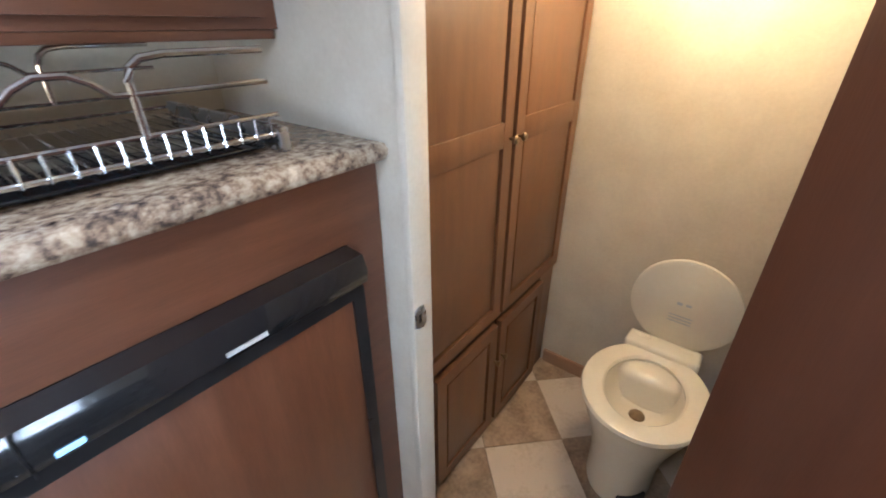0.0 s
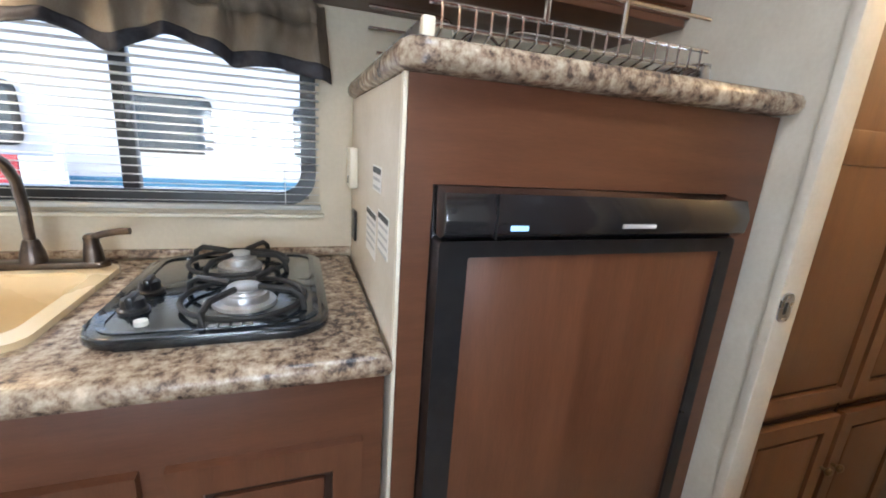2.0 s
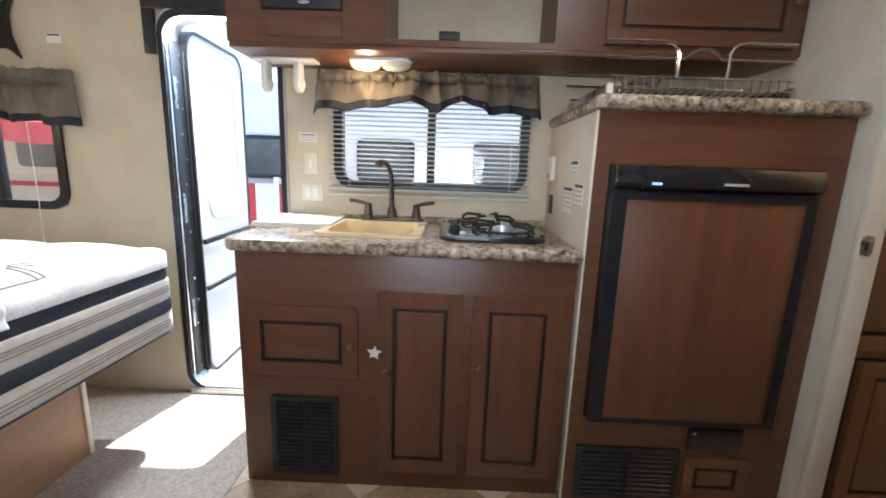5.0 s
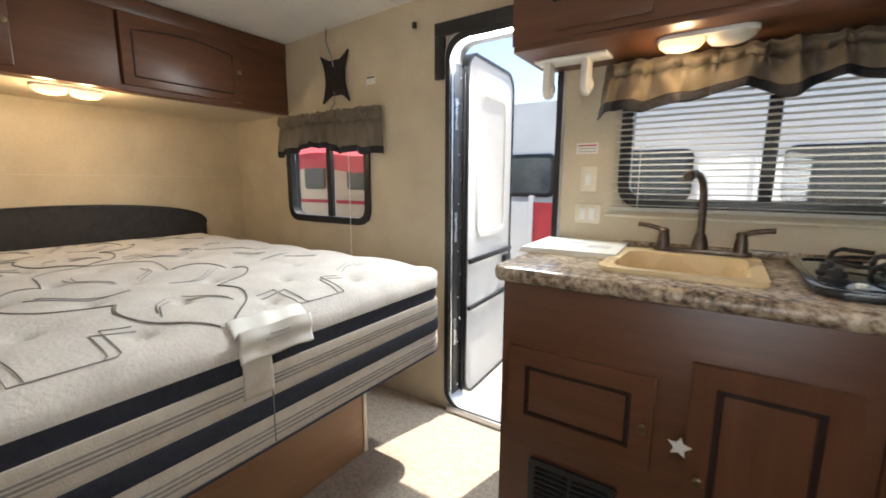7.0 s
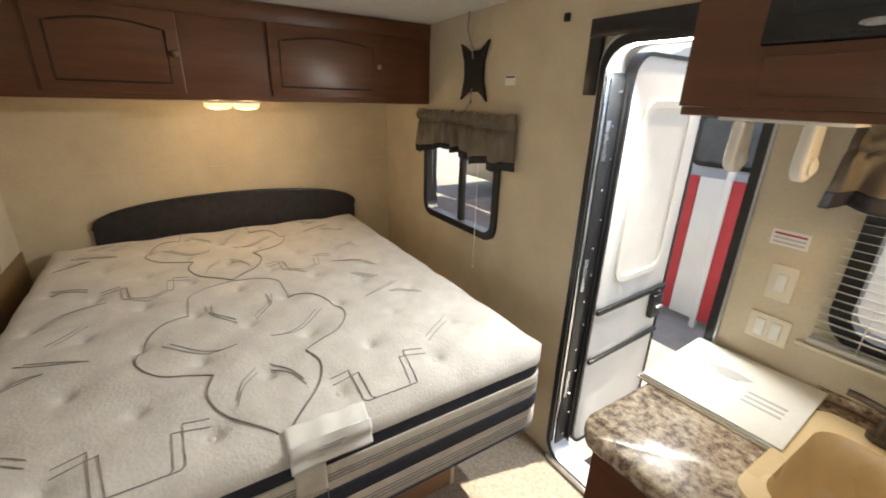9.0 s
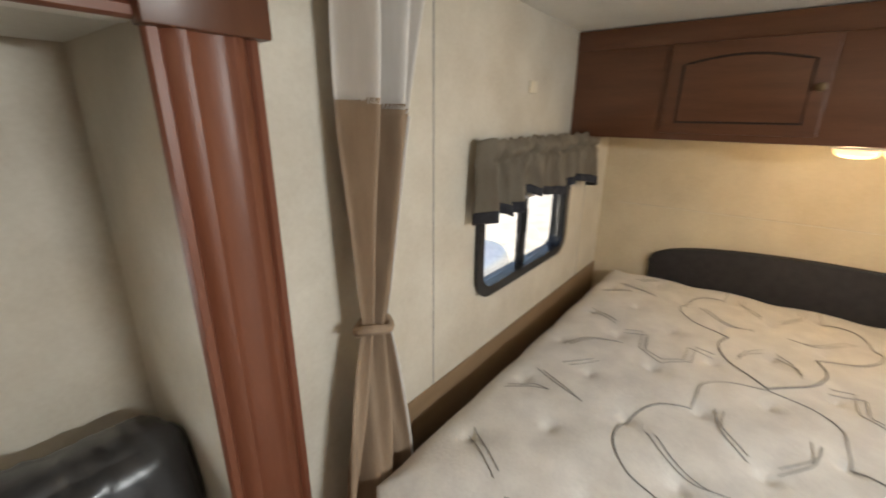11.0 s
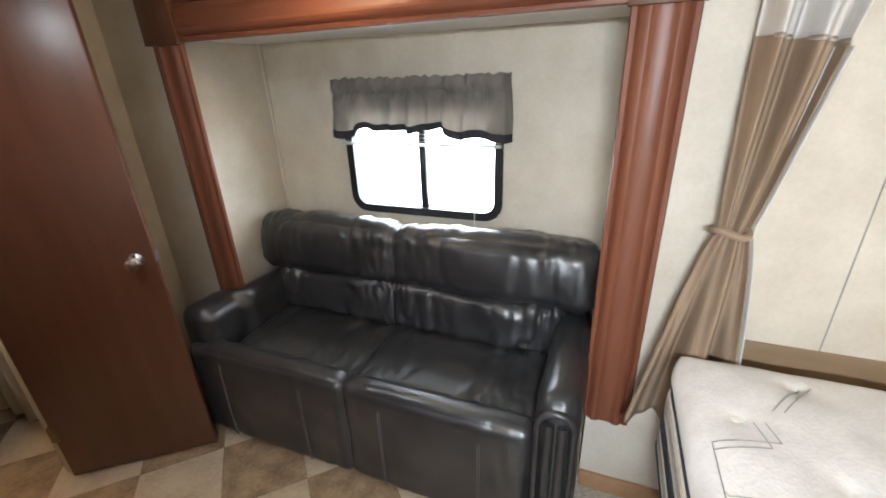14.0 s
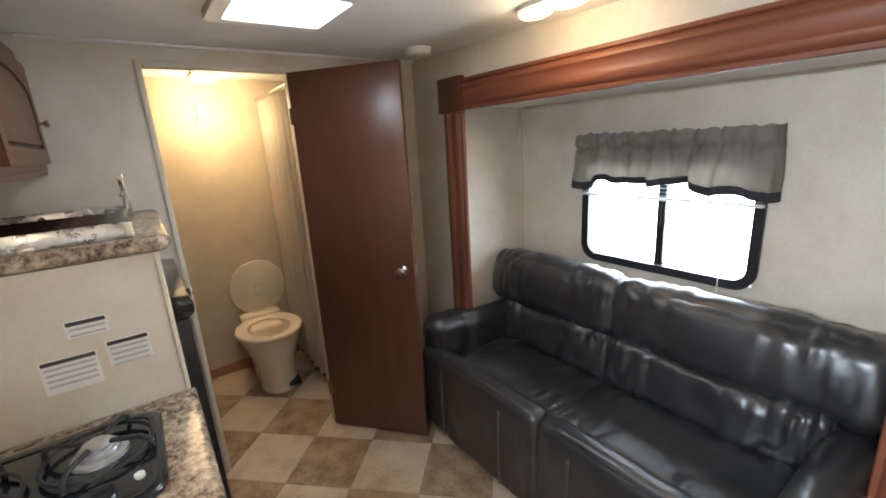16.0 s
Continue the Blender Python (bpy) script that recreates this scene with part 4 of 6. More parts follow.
for k, (y0, y1, z0, z1) in enumerate(((-0.45, -0.36, 1.150, 1.198), (-0.41, -0.29, 1.01, 1.105), (-0.53, -0.43, 1.045, 1.12))):
    wl = thing("warning_label", "white printed warning label on the fridge side", "label", (1.385, (y0 + y1) / 2, z0), group="labels by the cooktop")
    part("paper", box(1.3848, y0, z0, 1.3858, y1, z1, 0), PAPER, wl)
    part("heading", box(1.3843, y0 + 0.004, z1 - 0.014, 1.3849, y1 - 0.004, z1 - 0.003, 0), INK, wl)
    for j in range(4 if k else 2):
        part("text_line", box(1.3843, y0 + 0.008, z1 - 0.028 - 0.016 * j, 1.3849, y1 - 0.008, z1 - 0.022 - 0.016 * j, 0), GREYINK, wl)
sb = thing("outlet_cover", "dark outlet cover on the fridge side", "outlet", (1.385, -0.10, 1.02))
part("plate", box(1.378, -0.125, 0.98, 1.3855, -0.075, 1.06, 0.003), BLACK, sb)
sb = thing("thermostat", "ivory thermostat on the fridge side", "thermostat", (1.385, -0.10, 1.16))
part("body", box(1.364, -0.135, 1.12, 1.3855, -0.065, 1.22, 0.005), IVORY, sb)
part("slider", box(1.362, -0.115, 1.13, 1.3645, -0.108, 1.15, 0.001), INK, sb)

# wall switches, outlets and labels
for nm, x, z, w, h, n in (("light_switch", 0.315, 1.158, 0.06, 0.095, 1), ("outlet", 0.318, 1.027, 0.095, 0.075, 2)):
    sw = thing(nm, "ivory plastic wall plate beside the sink", nm.replace("_", " "), (x, 0, z))
    part("plate", prism(rrect(x - w / 2, z - h / 2, x + w / 2, z + h / 2, 0.006, 3), -0.007, -0.0005, "y", 0.002), IVORY, sw)
    for k in range(n):
        xx = x + (k - (n - 1) / 2) * 0.036
        part("rocker", box(xx - 0.012, -0.012, z - 0.024, xx + 0.012, -0.0065, z + 0.024, 0.003), WHITE, sw)
nt = thing("notice_label", "small printed notice on the wall", "label", (0.30, 0, 1.275))
part("paper", box(0.262, -0.0015, 1.252, 0.342, -0.0003, 1.292, 0), PAPER, nt)
for k in range(3):
    part("text_line", box(0.268, -0.0021, 1.258 + 0.011 * k, 0.336, -0.0014, 1.263 + 0.011 * k, 0), REDCLOTH if k == 2 else GREYINK, nt)
nt = thing("wall_label", "small white label on the wall by the door", "label", (-0.80, 0, 1.655))
part("paper", box(-0.835, -0.0015, 1.635, -0.77, -0.0003, 1.675, 0), PAPER, nt)
part("heading", box(-0.83, -0.0021, 1.665, -0.775, -0.0014, 1.672, 0), INK, nt)
ht = thing("coat_hook", "small black catch on the wall", "hook", (-0.513, 0, 1.857))
part("catch", box(-0.522, -0.018, 1.845, -0.503, -0.0005, 1.872, 0.003), BLACK, ht)

# upper cabinet
UY, UZ = -0.325, 1.560
uc = thing("upper_cabinet", "brown overhead cabinet with stereo, open shelf and doors", "cabinet", (1.15, -0.16, UZ))
UT = ceil_z(0.14) - 0.003
part("bottom", prism(rrect(0.13, UY, 2.153, -0.003, 0.02, 4), UZ, UZ + 0.018, "z", 0.003), WOODX, uc)
part("face_frame", walled("y", UY, UY + 0.018, (0.132, 2.153), (UZ + 0.0185, UT), ((0.26, 1.685, 0.55, 1.81), (0.705, 1.60, 1.30, 1.90))), WOODX, uc)
part("end_panel", box(0.132, UY + 0.0185, UZ + 0.0185, 0.150, -0.003, UT, 0.002), WOODX, uc)
part("shelf_back", box(0.15, -0.020, UZ + 0.0185, 2.153, -0.004, UT, 0), WALL, uc)
part("divider", box(0.688, UY + 0.0185, UZ + 0.0185, 0.704, -0.021, UT, 0), WOOD, uc)
part("divider", box(1.301, UY + 0.0185, UZ + 0.0185, 1.317, -0.021, UT, 0), WOOD, uc)
panel_door(uc, 1.47, 1.60, 2.12, 1.94, UY, WOODX, rise=0.05)
part("apron", box(0.275, UY - 0.006, 1.60, 0.545, UY - 0.0005, 1.668, 0.002), WOODX, uc)
knob(uc, (2.095, UY - 0.018, 1.74))
sr = thing("stereo", "black in-wall stereo with round knob and buttons", "stereo", (0.405, UY, 1.69))
part("body", box(0.262, UY - 0.012, 1.687, 0.548, UY + 0.10, 1.808, 0.004), BLACK, sr)
part("slot", box(0.30, UY - 0.0135, 1.775, 0.50, UY - 0.0115, 1.783, 0), GLOSS, sr)
part("emblem", prism([(0.415 + 0.022 * math.cos(a), 1.708 + 0.006 * math.sin(a)) for a in [2 * math.pi * k / 20 for k in range(20)]], UY - 0.014, UY - 0.0115, "y"), ZINC, sr)
part("display", box(0.30, UY - 0.0135, 1.73, 0.50, UY - 0.0115, 1.765, 0), GLOSS, sr)
for k in range(5):
    part("button", box(0.285 + 0.05 * k, UY - 0.015, 1.690, 0.315 + 0.05 * k, UY - 0.0115, 1.697, 0.001), BLACK, sr)
ad = thing("antenna_booster", "small black wall box on the shelf edge", "box", (0.93, UY, 1.60))
part("box", box(0.89, UY - 0.006, 1.6005, 0.965, UY + 0.03, 1.63, 0.006), BLACK, ad)


def twin_lamp(name, loc, rz, on, label, watts, size=1.0):
    """A flat two-lobed lamp under a cabinet or ceiling; on: which of its two lobes is lit."""
    t = thing(name, label, "lamp", loc, rz)
    part("base", prism(rrect(-0.145, -0.045, 0.145, 0.045, 0.04, 6), -0.012, 0.0, "z", 0.003), WHITE, t, local=True)
    for k, s in enumerate((-1, 1)):
        b = loft([(-0.012, 0.072 * s, 0, 0.068, 0.042), (-0.024, 0.071 * s, 0, 0.066, 0.040), (-0.034, 0.068 * s, 0, 0.054, 0.032), (-0.039, 0.066 * s, 0, 0.03, 0.018)], 28)
        part("lens", b, LENS if on[k] else LENSOFF, t, "lit amber lens" if on[k] else "frosted lens", local=True)
        if on[k]:
            p = Matrix.Translation(loc) @ pose(0, 0, 0, 0, 0, rz) @ Vector((0.07 * s, 0, -0.075))
            bulb("lamp_glow", p, watts)
    for o in t.children:
        o.data.transform(Matrix.Diagonal((size, size, 1, 1)))
    return t


twin_lamp("cabinet_lamp", (0.665, -0.20, UZ - 0.0005), 0, (1, 0), "twin-lens lamp under the overhead cabinet, one side lit", 0.9, 0.85)
twin_lamp("bed_lamp", (-1.60, -1.0, 1.5355), 90, (1, 1), "lit twin-lens lamp under the bed cabinet", 1.25, 0.85)
twin_lamp("ceiling_lamp", (0.95, -1.76, ceil_z(0.95) - 0.001), 0, (1, 1), "lit twin-lens ceiling lamp above the sofa", 0.5)
bl = thing("bathroom_lamp", "small square lit bathroom ceiling lamp", "lamp", (2.95, -1.02, ceil_z(2.95)))
part("base", box(2.90, -1.11, ceil_z(2.95) - 0.016, 3.08, -0.95, ceil_z(2.95) - 0.003, 0.004), WHITE, bl)
part("lens", pillow(2.91, -1.10, ceil_z(2.95) - 0.045, 3.07, -0.96, ceil_z(2.95) - 0.0165, 0.012, cuts=5), LENS, bl, "lit lens")
bulb("bathroom_glow", (2.95, -1.02, ceil_z(2.95) - 0.19), 4.6, 0.04, (1.0, 0.72, 0.40))
ph = thing("paper_towel_holder", "white plastic paper towel holder under the cabinet", "holder", (0.26, -0.16, UZ))
part("plate", box(0.16, -0.205, UZ - 0.010, 0.40, -0.115, UZ - 0.0005, 0.003), WHITE, ph)
for x in (0.185, 0.315):
    arm = [(-0.160 + 0.034 * math.cos(radians(t)), UZ - 0.092 + 0.034 * math.sin(radians(t))) for t in range(180, 361, 15)]
    part("arm", prism([(-0.187, UZ - 0.0105)] + arm + [(-0.133, UZ - 0.0105)], x, x + 0.026, "x", 0.008, 3), WHITE, ph)
    part("boss", lathe(((0.020, 0), (0.019, 0.006), (0.012, 0.010), (0.003, 0.0105)), (x + 0.0255, -0.160, UZ - 0.092), 18, pose(0, 0, 0, 0, 90)), WHITE, ph)

# chrome rack on the fridge top
rk = thing("dish_rack", "chrome wire pull-out rack lying on the fridge top", "rack", (1.70, -0.32, 1.387))
RX0, RX1, RYF, RYB = 1.43, 1.985, -0.545, -0.09
part("tray", box(RX0 + 0.03, RYF + 0.03, 1.392, RX1 - 0.02, RYB, 1.398, 0.002), GLOSS, rk, "dark tray")
for x, s in ((RX0, -1), (RX1, 1)):
    r = part("runner", box(x - 0.006, RYF + 0.005, 1.3875, x + 0.006, RYB, 1.432, 0.002), ZINC, rk, "zinc-plated runner")
    part("end_cap", box(x - 0.010, RYF - 0.008, 1.389, x + 0.010, RYF + 0.012, 1.43, 0.003), IVORY if s < 0 else ZINC, r)
for z in (1.420, 1.451):
    part("rail", tube([(RX0, RYF, z), (RX1, RYF, z)], 0.004), CHROME, rk)
    part("rail", tube([(RX0, RYB, z), (RX1, RYB, z)], 0.004), CHROME, rk)
for k in range(20):
    x = RX0 + 0.02 + (RX1 - RX0 - 0.04) * k / 19
    part("wire", tube([(x, RYF - 0.004, 1.451), (x, RYF - 0.004, 1.416), (x, RYF + 0.02, 1.408), (x, RYB, 1.408)], 0.0022, 6), CHROME, rk)
for y in (RYF, RYB):
    for a, b in ((1.628, RX0 - 0.02), (1.782, RX1 - 0.01)):
        s = 1 if b > a else -1
        part("loop", tube([(a, y, 1.447), (a, y, 1.52), (a + s * 0.006, y, 1.537), (a + s * 0.02, y, 1.548), (a + s * 0.05, y, 1.552), (b, y, 1.552)], 0.0055), CHROME, rk)
        part("bar", tube([(a, y, 1.505), (b, y, 1.505)], 0.004), CHROME, rk)
    part("arch", tube([(1.628, y, 1.505), (1.65, y, 1.506), (1.668, y, 1.522), (1.69, y, 1.533), (1.72, y, 1.533), (1.742, y, 1.522), (1.76, y, 1.506), (1.782, y, 1.505)], 0.0045), CHROME, rk)


# ---- bathroom ----
wd = thing("wardrobe", "brown wooden bathroom wardrobe with four framed doors", "wardrobe", (2.70, -0.3, 0))
WY = -0.585
part("carcass", box(2.207, WY, 0.0, 3.236, -0.004, ceil_z(2.2) - 0.003, 0.002), WARD, wd)
for low, x0, x1 in ((0, 2.225, 2.70), (0, 2.722, 3.205), (1, 2.325, 2.697), (1, 2.722, 3.085)):
    for z0, z1 in (((0.035, 0.575),) if low else ((0.620, 1.955),)):
        part("reveal", box(x0 - 0.009, WY - 0.003, z0 - 0.009, x1 + 0.009, WY - 0.0004, z1 + 0.009, 0), GROOVE, wd)
        d = panel_door(wd, x0, z0, x1, z1, WY - 0.0032, WARD, rim=0.05, th=0.022)
        if z1 > 1:
            part("mid_rail", box(x0 + 0.05, WY - 0.0255, 1.262, x1 - 0.05, WY - 0.004, 1.338, 0.003), WARD, d)
part("centre_gap", box(2.7095, WY - 0.006, 0.035, 2.7125, WY - 0.0032, 1.955, 0), GROOVE, wd)
for x, z in ((2.685, 1.285), (2.737, 1.285), (2.685, 0.40), (2.737, 0.40)):
    knob(wd, (x, WY - 0.025, z))

bd = thing("bathroom_door", "dark brown flush bathroom door standing open", "door", (2.142, -1.270, 0.015), 180 + 38)
part("slab", box(0.0, -0.016, 0.0, 0.575, 0.016, 1.94, 0.003), DOORW, bd, local=True)
for s in (1, -1):
    h = part("door_knob", lathe(((0.027, 0), (0.027, 0.004), (0.012, 0.008), (0.011, 0.026), (0.024, 0.036), (0.027, 0.048), (0.022, 0.056), (0.004, 0.059)), (0, 0, 0), 20, pose(0.515, -s * 0.016, 0.965, 90 * s)), CHROME, bd, "round chrome knob", local=True)
part("latch", box(0.573, -0.008, 0.945, 0.585, 0.008, 0.985, 0.002), ZINC, bd, local=True)
for z in (0.2, 1.7):
    part("hinge", box(-0.012, -0.018, z, 0.02, 0.0185, z + 0.08, 0.002), BRASS, bd, local=True)

TX, TY = 2.885, -1.125
tl = thing("toilet", "bone plastic toilet with the lid raised", "toilet", (TX, TY, 0))
part("pedestal", loft([(0.0, TX - 0.03, TY, 0.145, 0.105), (0.03, TX - 0.03, TY, 0.145, 0.105), (0.12, TX - 0.03, TY, 0.140, 0.105), (0.22, TX - 0.02, TY, 0.155, 0.125),
                       (0.30, TX - 0.01, TY, 0.185, 0.155), (0.35, TX, TY, 0.205, 0.175), (0.372, TX, TY, 0.21, 0.18), (0.375, TX, TY, 0.16, 0.125)], 40, (True, False)), BONE, tl)
part("bowl", loft([(0.375, TX, TY, 0.16, 0.125), (0.36, TX, TY, 0.152, 0.118), (0.30, TX + 0.01, TY, 0.125, 0.10), (0.25, TX + 0.02, TY, 0.08, 0.07), (0.235, TX + 0.02, TY, 0.03, 0.03)], 40, (False, True)), BONE, tl)
part("drain_flap", lathe(((0.026, 0), (0.024, 0.004), (0.005, 0.006)), (TX + 0.02, TY, 0.2355), 18), BRASS, tl)
sea = [(0.376, 0.212, 0.182), (0.384, 0.218, 0.188), (0.396, 0.214, 0.184), (0.400, 0.20, 0.168), (0.396, 0.158, 0.122), (0.388, 0.150, 0.115), (0.376, 0.152, 0.117)]
part("seat", loft([(z, TX - 0.005, TY, a, b) for z, a, b in sea] + [(0.376, TX - 0.005, TY, 0.212, 0.182)], 44, (False, False)), BONE, tl)
lid = loft([(0.0, 0.0, 0, 0.205, 0.178), (0.006, 0, 0, 0.213, 0.186), (0.016, 0, 0, 0.211, 0.184), (0.022, 0, 0, 0.195, 0.168), (0.018, 0, 0, 0.13, 0.115), (0.023, 0, 0, 0.12, 0.105), (0.024, 0, 0, 0.03, 0.03)], 44)
lid.transform(pose(0, 0, 0, 0, -95, 0))
lid.transform(Matrix.Diagonal((1, 0.90, 0.90, 1)))
lid.transform(Matrix.Translation((TX + 0.248, TY - 0.02, 0.588)))
lo = part("lid", lid, BONE, tl, "raised bone lid")
part("hinge_block", box(TX + 0.17, TY - 0.12, 0.372, TX + 0.25, TY + 0.12, 0.42, 0.012, 3), BONE, tl)
for s in (-1, 1):
    part("hinge_pin", tube([(TX + 0.225, TY + s * 0.07 - 0.025, 0.415), (TX + 0.225, TY + s * 0.07 + 0.025, 0.415)], 0.012, 12), BONE, tl)
part("back_shroud", box(TX + 0.06, TY - 0.10, 0.0, TX + 0.26, TY + 0.10, 0.373, 0.03, 4), BONE, tl)
part("flush_pedal", box(TX - 0.17, TY - 0.10, 0.02, TX - 0.10, TY - 0.02, 0.055, 0.008), RUBBER, tl)
for k in range(3):
    part("lid_print", turn(box(-0.0006, -0.035, 0.006 + 0.012 * k - 0.07, 0.0006, 0.035, 0.009 + 0.012 * k - 0.07, 0), pose(TX + 0.222, TY - 0.02, 0.595, 0, 5)), GREYINK, tl)
for k, (dy, dz) in enumerate(((-0.025, 0.02), (0.0, 0.035), (0.025, 0.02), (0.012, 0.0), (-0.014, 0.002))):
    part("lid_print", turn(box(-0.0006, dy - 0.008, dz - 0.006, 0.0006, dy + 0.008, dz + 0.006, 0), pose(TX + 0.222, TY - 0.02, 0.605, 0, 5)), GREYINK, tl)

for o in tl.children:
    o.data.transform(Matrix.Diagonal((1.15, 1.15, 1.08, 1)))

sc = thing("shower_curtain", "white shower curtain hanging on a rod", "curtain", (2.75, -1.38, 0.1))
thick(part("cloth", sheet(lambda u, v: (2.40 + 0.80 * u, -1.36 + 0.03 * math.sin(u * 44) * (0.4 + 0.6 * v) - 0.0 * v, 1.93 - 1.80 * v), 90, 6), SHOWER, sc), 0.002)
part("rod", tube([(2.2065, -1.36, 1.95), (3.239, -1.36, 1.95)], 0.011, 12), CHROME, sc)
solo("shower_step", box(2.21, -1.98, 0.0, 3.238, -1.40, 0.11, 0.01), GROOVE, "dark brown shower step", "step")
th = thing("towel_ring", "thin wire towel hanger on the bathroom wall", "hanger", (END_X, -0.98, 1.90))
part("plate", box(END_X - 0.006, -1.01, 1.845, END_X - 0.0005, -0.95, 1.865, 0.002), IVORY, th)
part("wire", tube([(END_X - 0.008, -0.98, 1.92), (END_X - 0.03, -0.985, 1.86), (END_X - 0.012, -0.975, 1.80)], 0.003), BRONZE, th)

# roof vent and smoke alarm
rv = thing("roof_vent", "white square ceiling vent with a dome that glows for daylight", "vent", (1.38, -1.05, ceil_z(1.38)))
zc = ceil_z(1.38)
part("frame", ring(rrect(1.18, -1.25, 1.58, -0.85, 0.02, 3), rrect(1.225, -1.205, 1.535, -0.895, 0.015, 3), zc - 0.022, zc + 0.004), WHITE, rv)
# closed ceiling above: the lid itself emits the daylight
part("dome", box(1.222, -1.208, zc - 0.009, 1.538, -0.892, zc - 0.004, 0), SKYGLOW, rv, "vent lid with its own glow in place of daylight")
al = thing("smoke_alarm", "round white smoke alarm on the ceiling", "alarm", (1.80, -1.80, ceil_z(1.8)))
part("body", lathe(((0.062, 0), (0.062, -0.02), (0.052, -0.032), (0.02, -0.034)), (1.80, -1.80, ceil_z(1.8) - 0.001), 28), WHITE, al)
part("grille", lathe(((0.03, 0), (0.028, -0.004), (0.005, -0.005)), (1.80, -1.80, ceil_z(1.8) - 0.0345), 20), IVORY, al)

# ---- bed ----
bb = thing("platform_bed", "tan wooden platform bed under the mattress", "bed", (-1.2, -1.15, 0))
part("front_panel", box(-0.447, -1.93, 0.0, -0.430, -0.485, 0.452, 0.002), TANWOOD, bb)
part("side_panel", box(HEAD_X + 0.01, -0.500, 0.0, -0.448, -0.485, 0.452, 0.002), TANWOOD, bb)
part("deck", box(HEAD_X + 0.01, -1.93, 0.454, -0.36, -0.33, 0.472, 0.002), TANWOOD, bb)
part("corner_strip", box(-0.452, -0.490, 0.0, -0.424, -0.470, 0.453, 0.003), IVORY, bb)
solo("bed_ledge", box(HEAD_X + 0.001, SIDE_Y + 0.001, 0.0, -0.30, -1.935, 0.44, 0.004), WARD, "brown wooden ledge between bed and wall", "ledge")

# added strip: the wall's shade above the mattress, put in as brown colour
solo("wall_shade_bedside", box(HEAD_X + 0.001, SIDE_Y + 0.0005, 0.4405, -0.36, SIDE_Y + 0.007, 0.808, 0.002), WALL_SHADE,
     "thin brown strip painting the shade on the wall beside the mattress", "panel", "structure")

MX0, MX1, MY0, MY1 = HEAD_X + 0.035, -0.155, -1.875, -0.285


def top_z(x, y):
    """The quilted top: a soft crown with tufts on a diamond grid."""
    u = (x - MX0) / (MX1 - MX0) * 2 - 1
    v = (y - MY0) / (MY1 - MY0) * 2 - 1
    z = 0.846 - 0.022 * max(abs(u), abs(v)) ** 4 - 0.058 * max(abs(u), abs(v)) ** 26
    p = 0.31
    for off in (0, 1):
        gx = (x + 0.42 + off * p / 2) / p
        gy = (y + 1.142 + off * p / 2) / p
        dx, dy = (gx - round(gx)) * p, (gy - round(gy)) * p
        q = dx * dx + dy * dy
        z -= 0.013 * math.exp(-q / 0.0045) + 0.014 * math.exp(-q / 0.0004)
    return z + 0.003 * noise.noise((x * 7, y * 7, 0.3))


mt = thing("mattress", "white tufted pillow-top mattress with navy striped border", "mattress", (-1.1, -1.08, 0.472))


def band(z0, z1, grow, material, name, label="", r=0.075):
    pts0 = rrect(MX0 - grow, MY0 - grow, MX1 + grow, MY1 + grow, r + grow, 8)
    return part(name, prism(pts0, z0, z1, "z", min(0.008, (z1 - z0) * 0.4), 2), material, mt, label)


band(0.474, 0.480, 0.004, NAVY, "bottom_piping", "navy edge piping", 0.08)
band(0.478, 0.560, 0.0, CREAM, "lower_border")
band(0.560, 0.610, 0.003, NAVY, "stripe", "navy woven stripe")
band(0.610, 0.690, 0.0, CREAM, "upper_border")
for z in (0.500, 0.512, 0.524, 0.640, 0.650, 0.660):
    band(z, z + 0.005, 0.0016, GREYT, "thin_stripe", "grey woven line")
band(0.690, 0.738, -0.006, NAVY, "pillow_band", "navy pillow-top border")


def topf(u, v):
    a, b = u * 2 - 1, v * 2 - 1
    # rounded corners by pulling the square in
    cx, cy = (MX0 + MX1) / 2, (MY0 + MY1) / 2
    x, y = cx + a * (MX1 - MX0) / 2, cy + b * (MY1 - MY0) / 2
    r = 0.075
    ex, ey = abs(x - cx) - ((MX1 - MX0) / 2 - r), abs(y - cy) - ((MY1 - MY0) / 2 - r)
    if ex > 0 and ey > 0:
        m = max(ex, ey)
        d = math.hypot(ex, ey)
        x = cx + math.copysign((MX1 - MX0) / 2 - r + ex * m / d, x - cx)
        y = cy + math.copysign((MY1 - MY0) / 2 - r + ey * m / d, y - cy)
    return x, y, top_z(x, y)


NU, NV = 210, 180
tb = sheet(topf, NU, NV)
edge = [e for e in tb.edges if e.is_boundary]
ext = bmesh.ops.extrude_edge_only(tb, edges=edge)
for g in ext["geom"]:
    if isinstance(g, bmesh.types.BMVert):
        g.co.z = 0.737
part("quilted_top", tb, TICK, mt, smooth=60)


def stitch(pts, r=0.0019, material=None):
    """A stitched line along the quilted top."""
    out = []
    for (xa, ya), (xb, yb) in zip(pts, pts[1:]):
        n = max(2, int(math.hypot(xb - xa, yb - ya) / 0.012))
        out += [(xa + (xb - xa) * k / n, ya + (yb - ya) * k / n) for k in range(n)]
    out.append(pts[-1])
    out = [(x, y, top_z(x, y) + 0.0020) for x, y in out if MX0 + 0.04 < x < MX1 - 0.04 and MY0 + 0.04 < y < MY1 - 0.04]
    if len(out) > 2:
        part("stitching", tube(out, r * 0.72, 5), material or GREYT, mt)


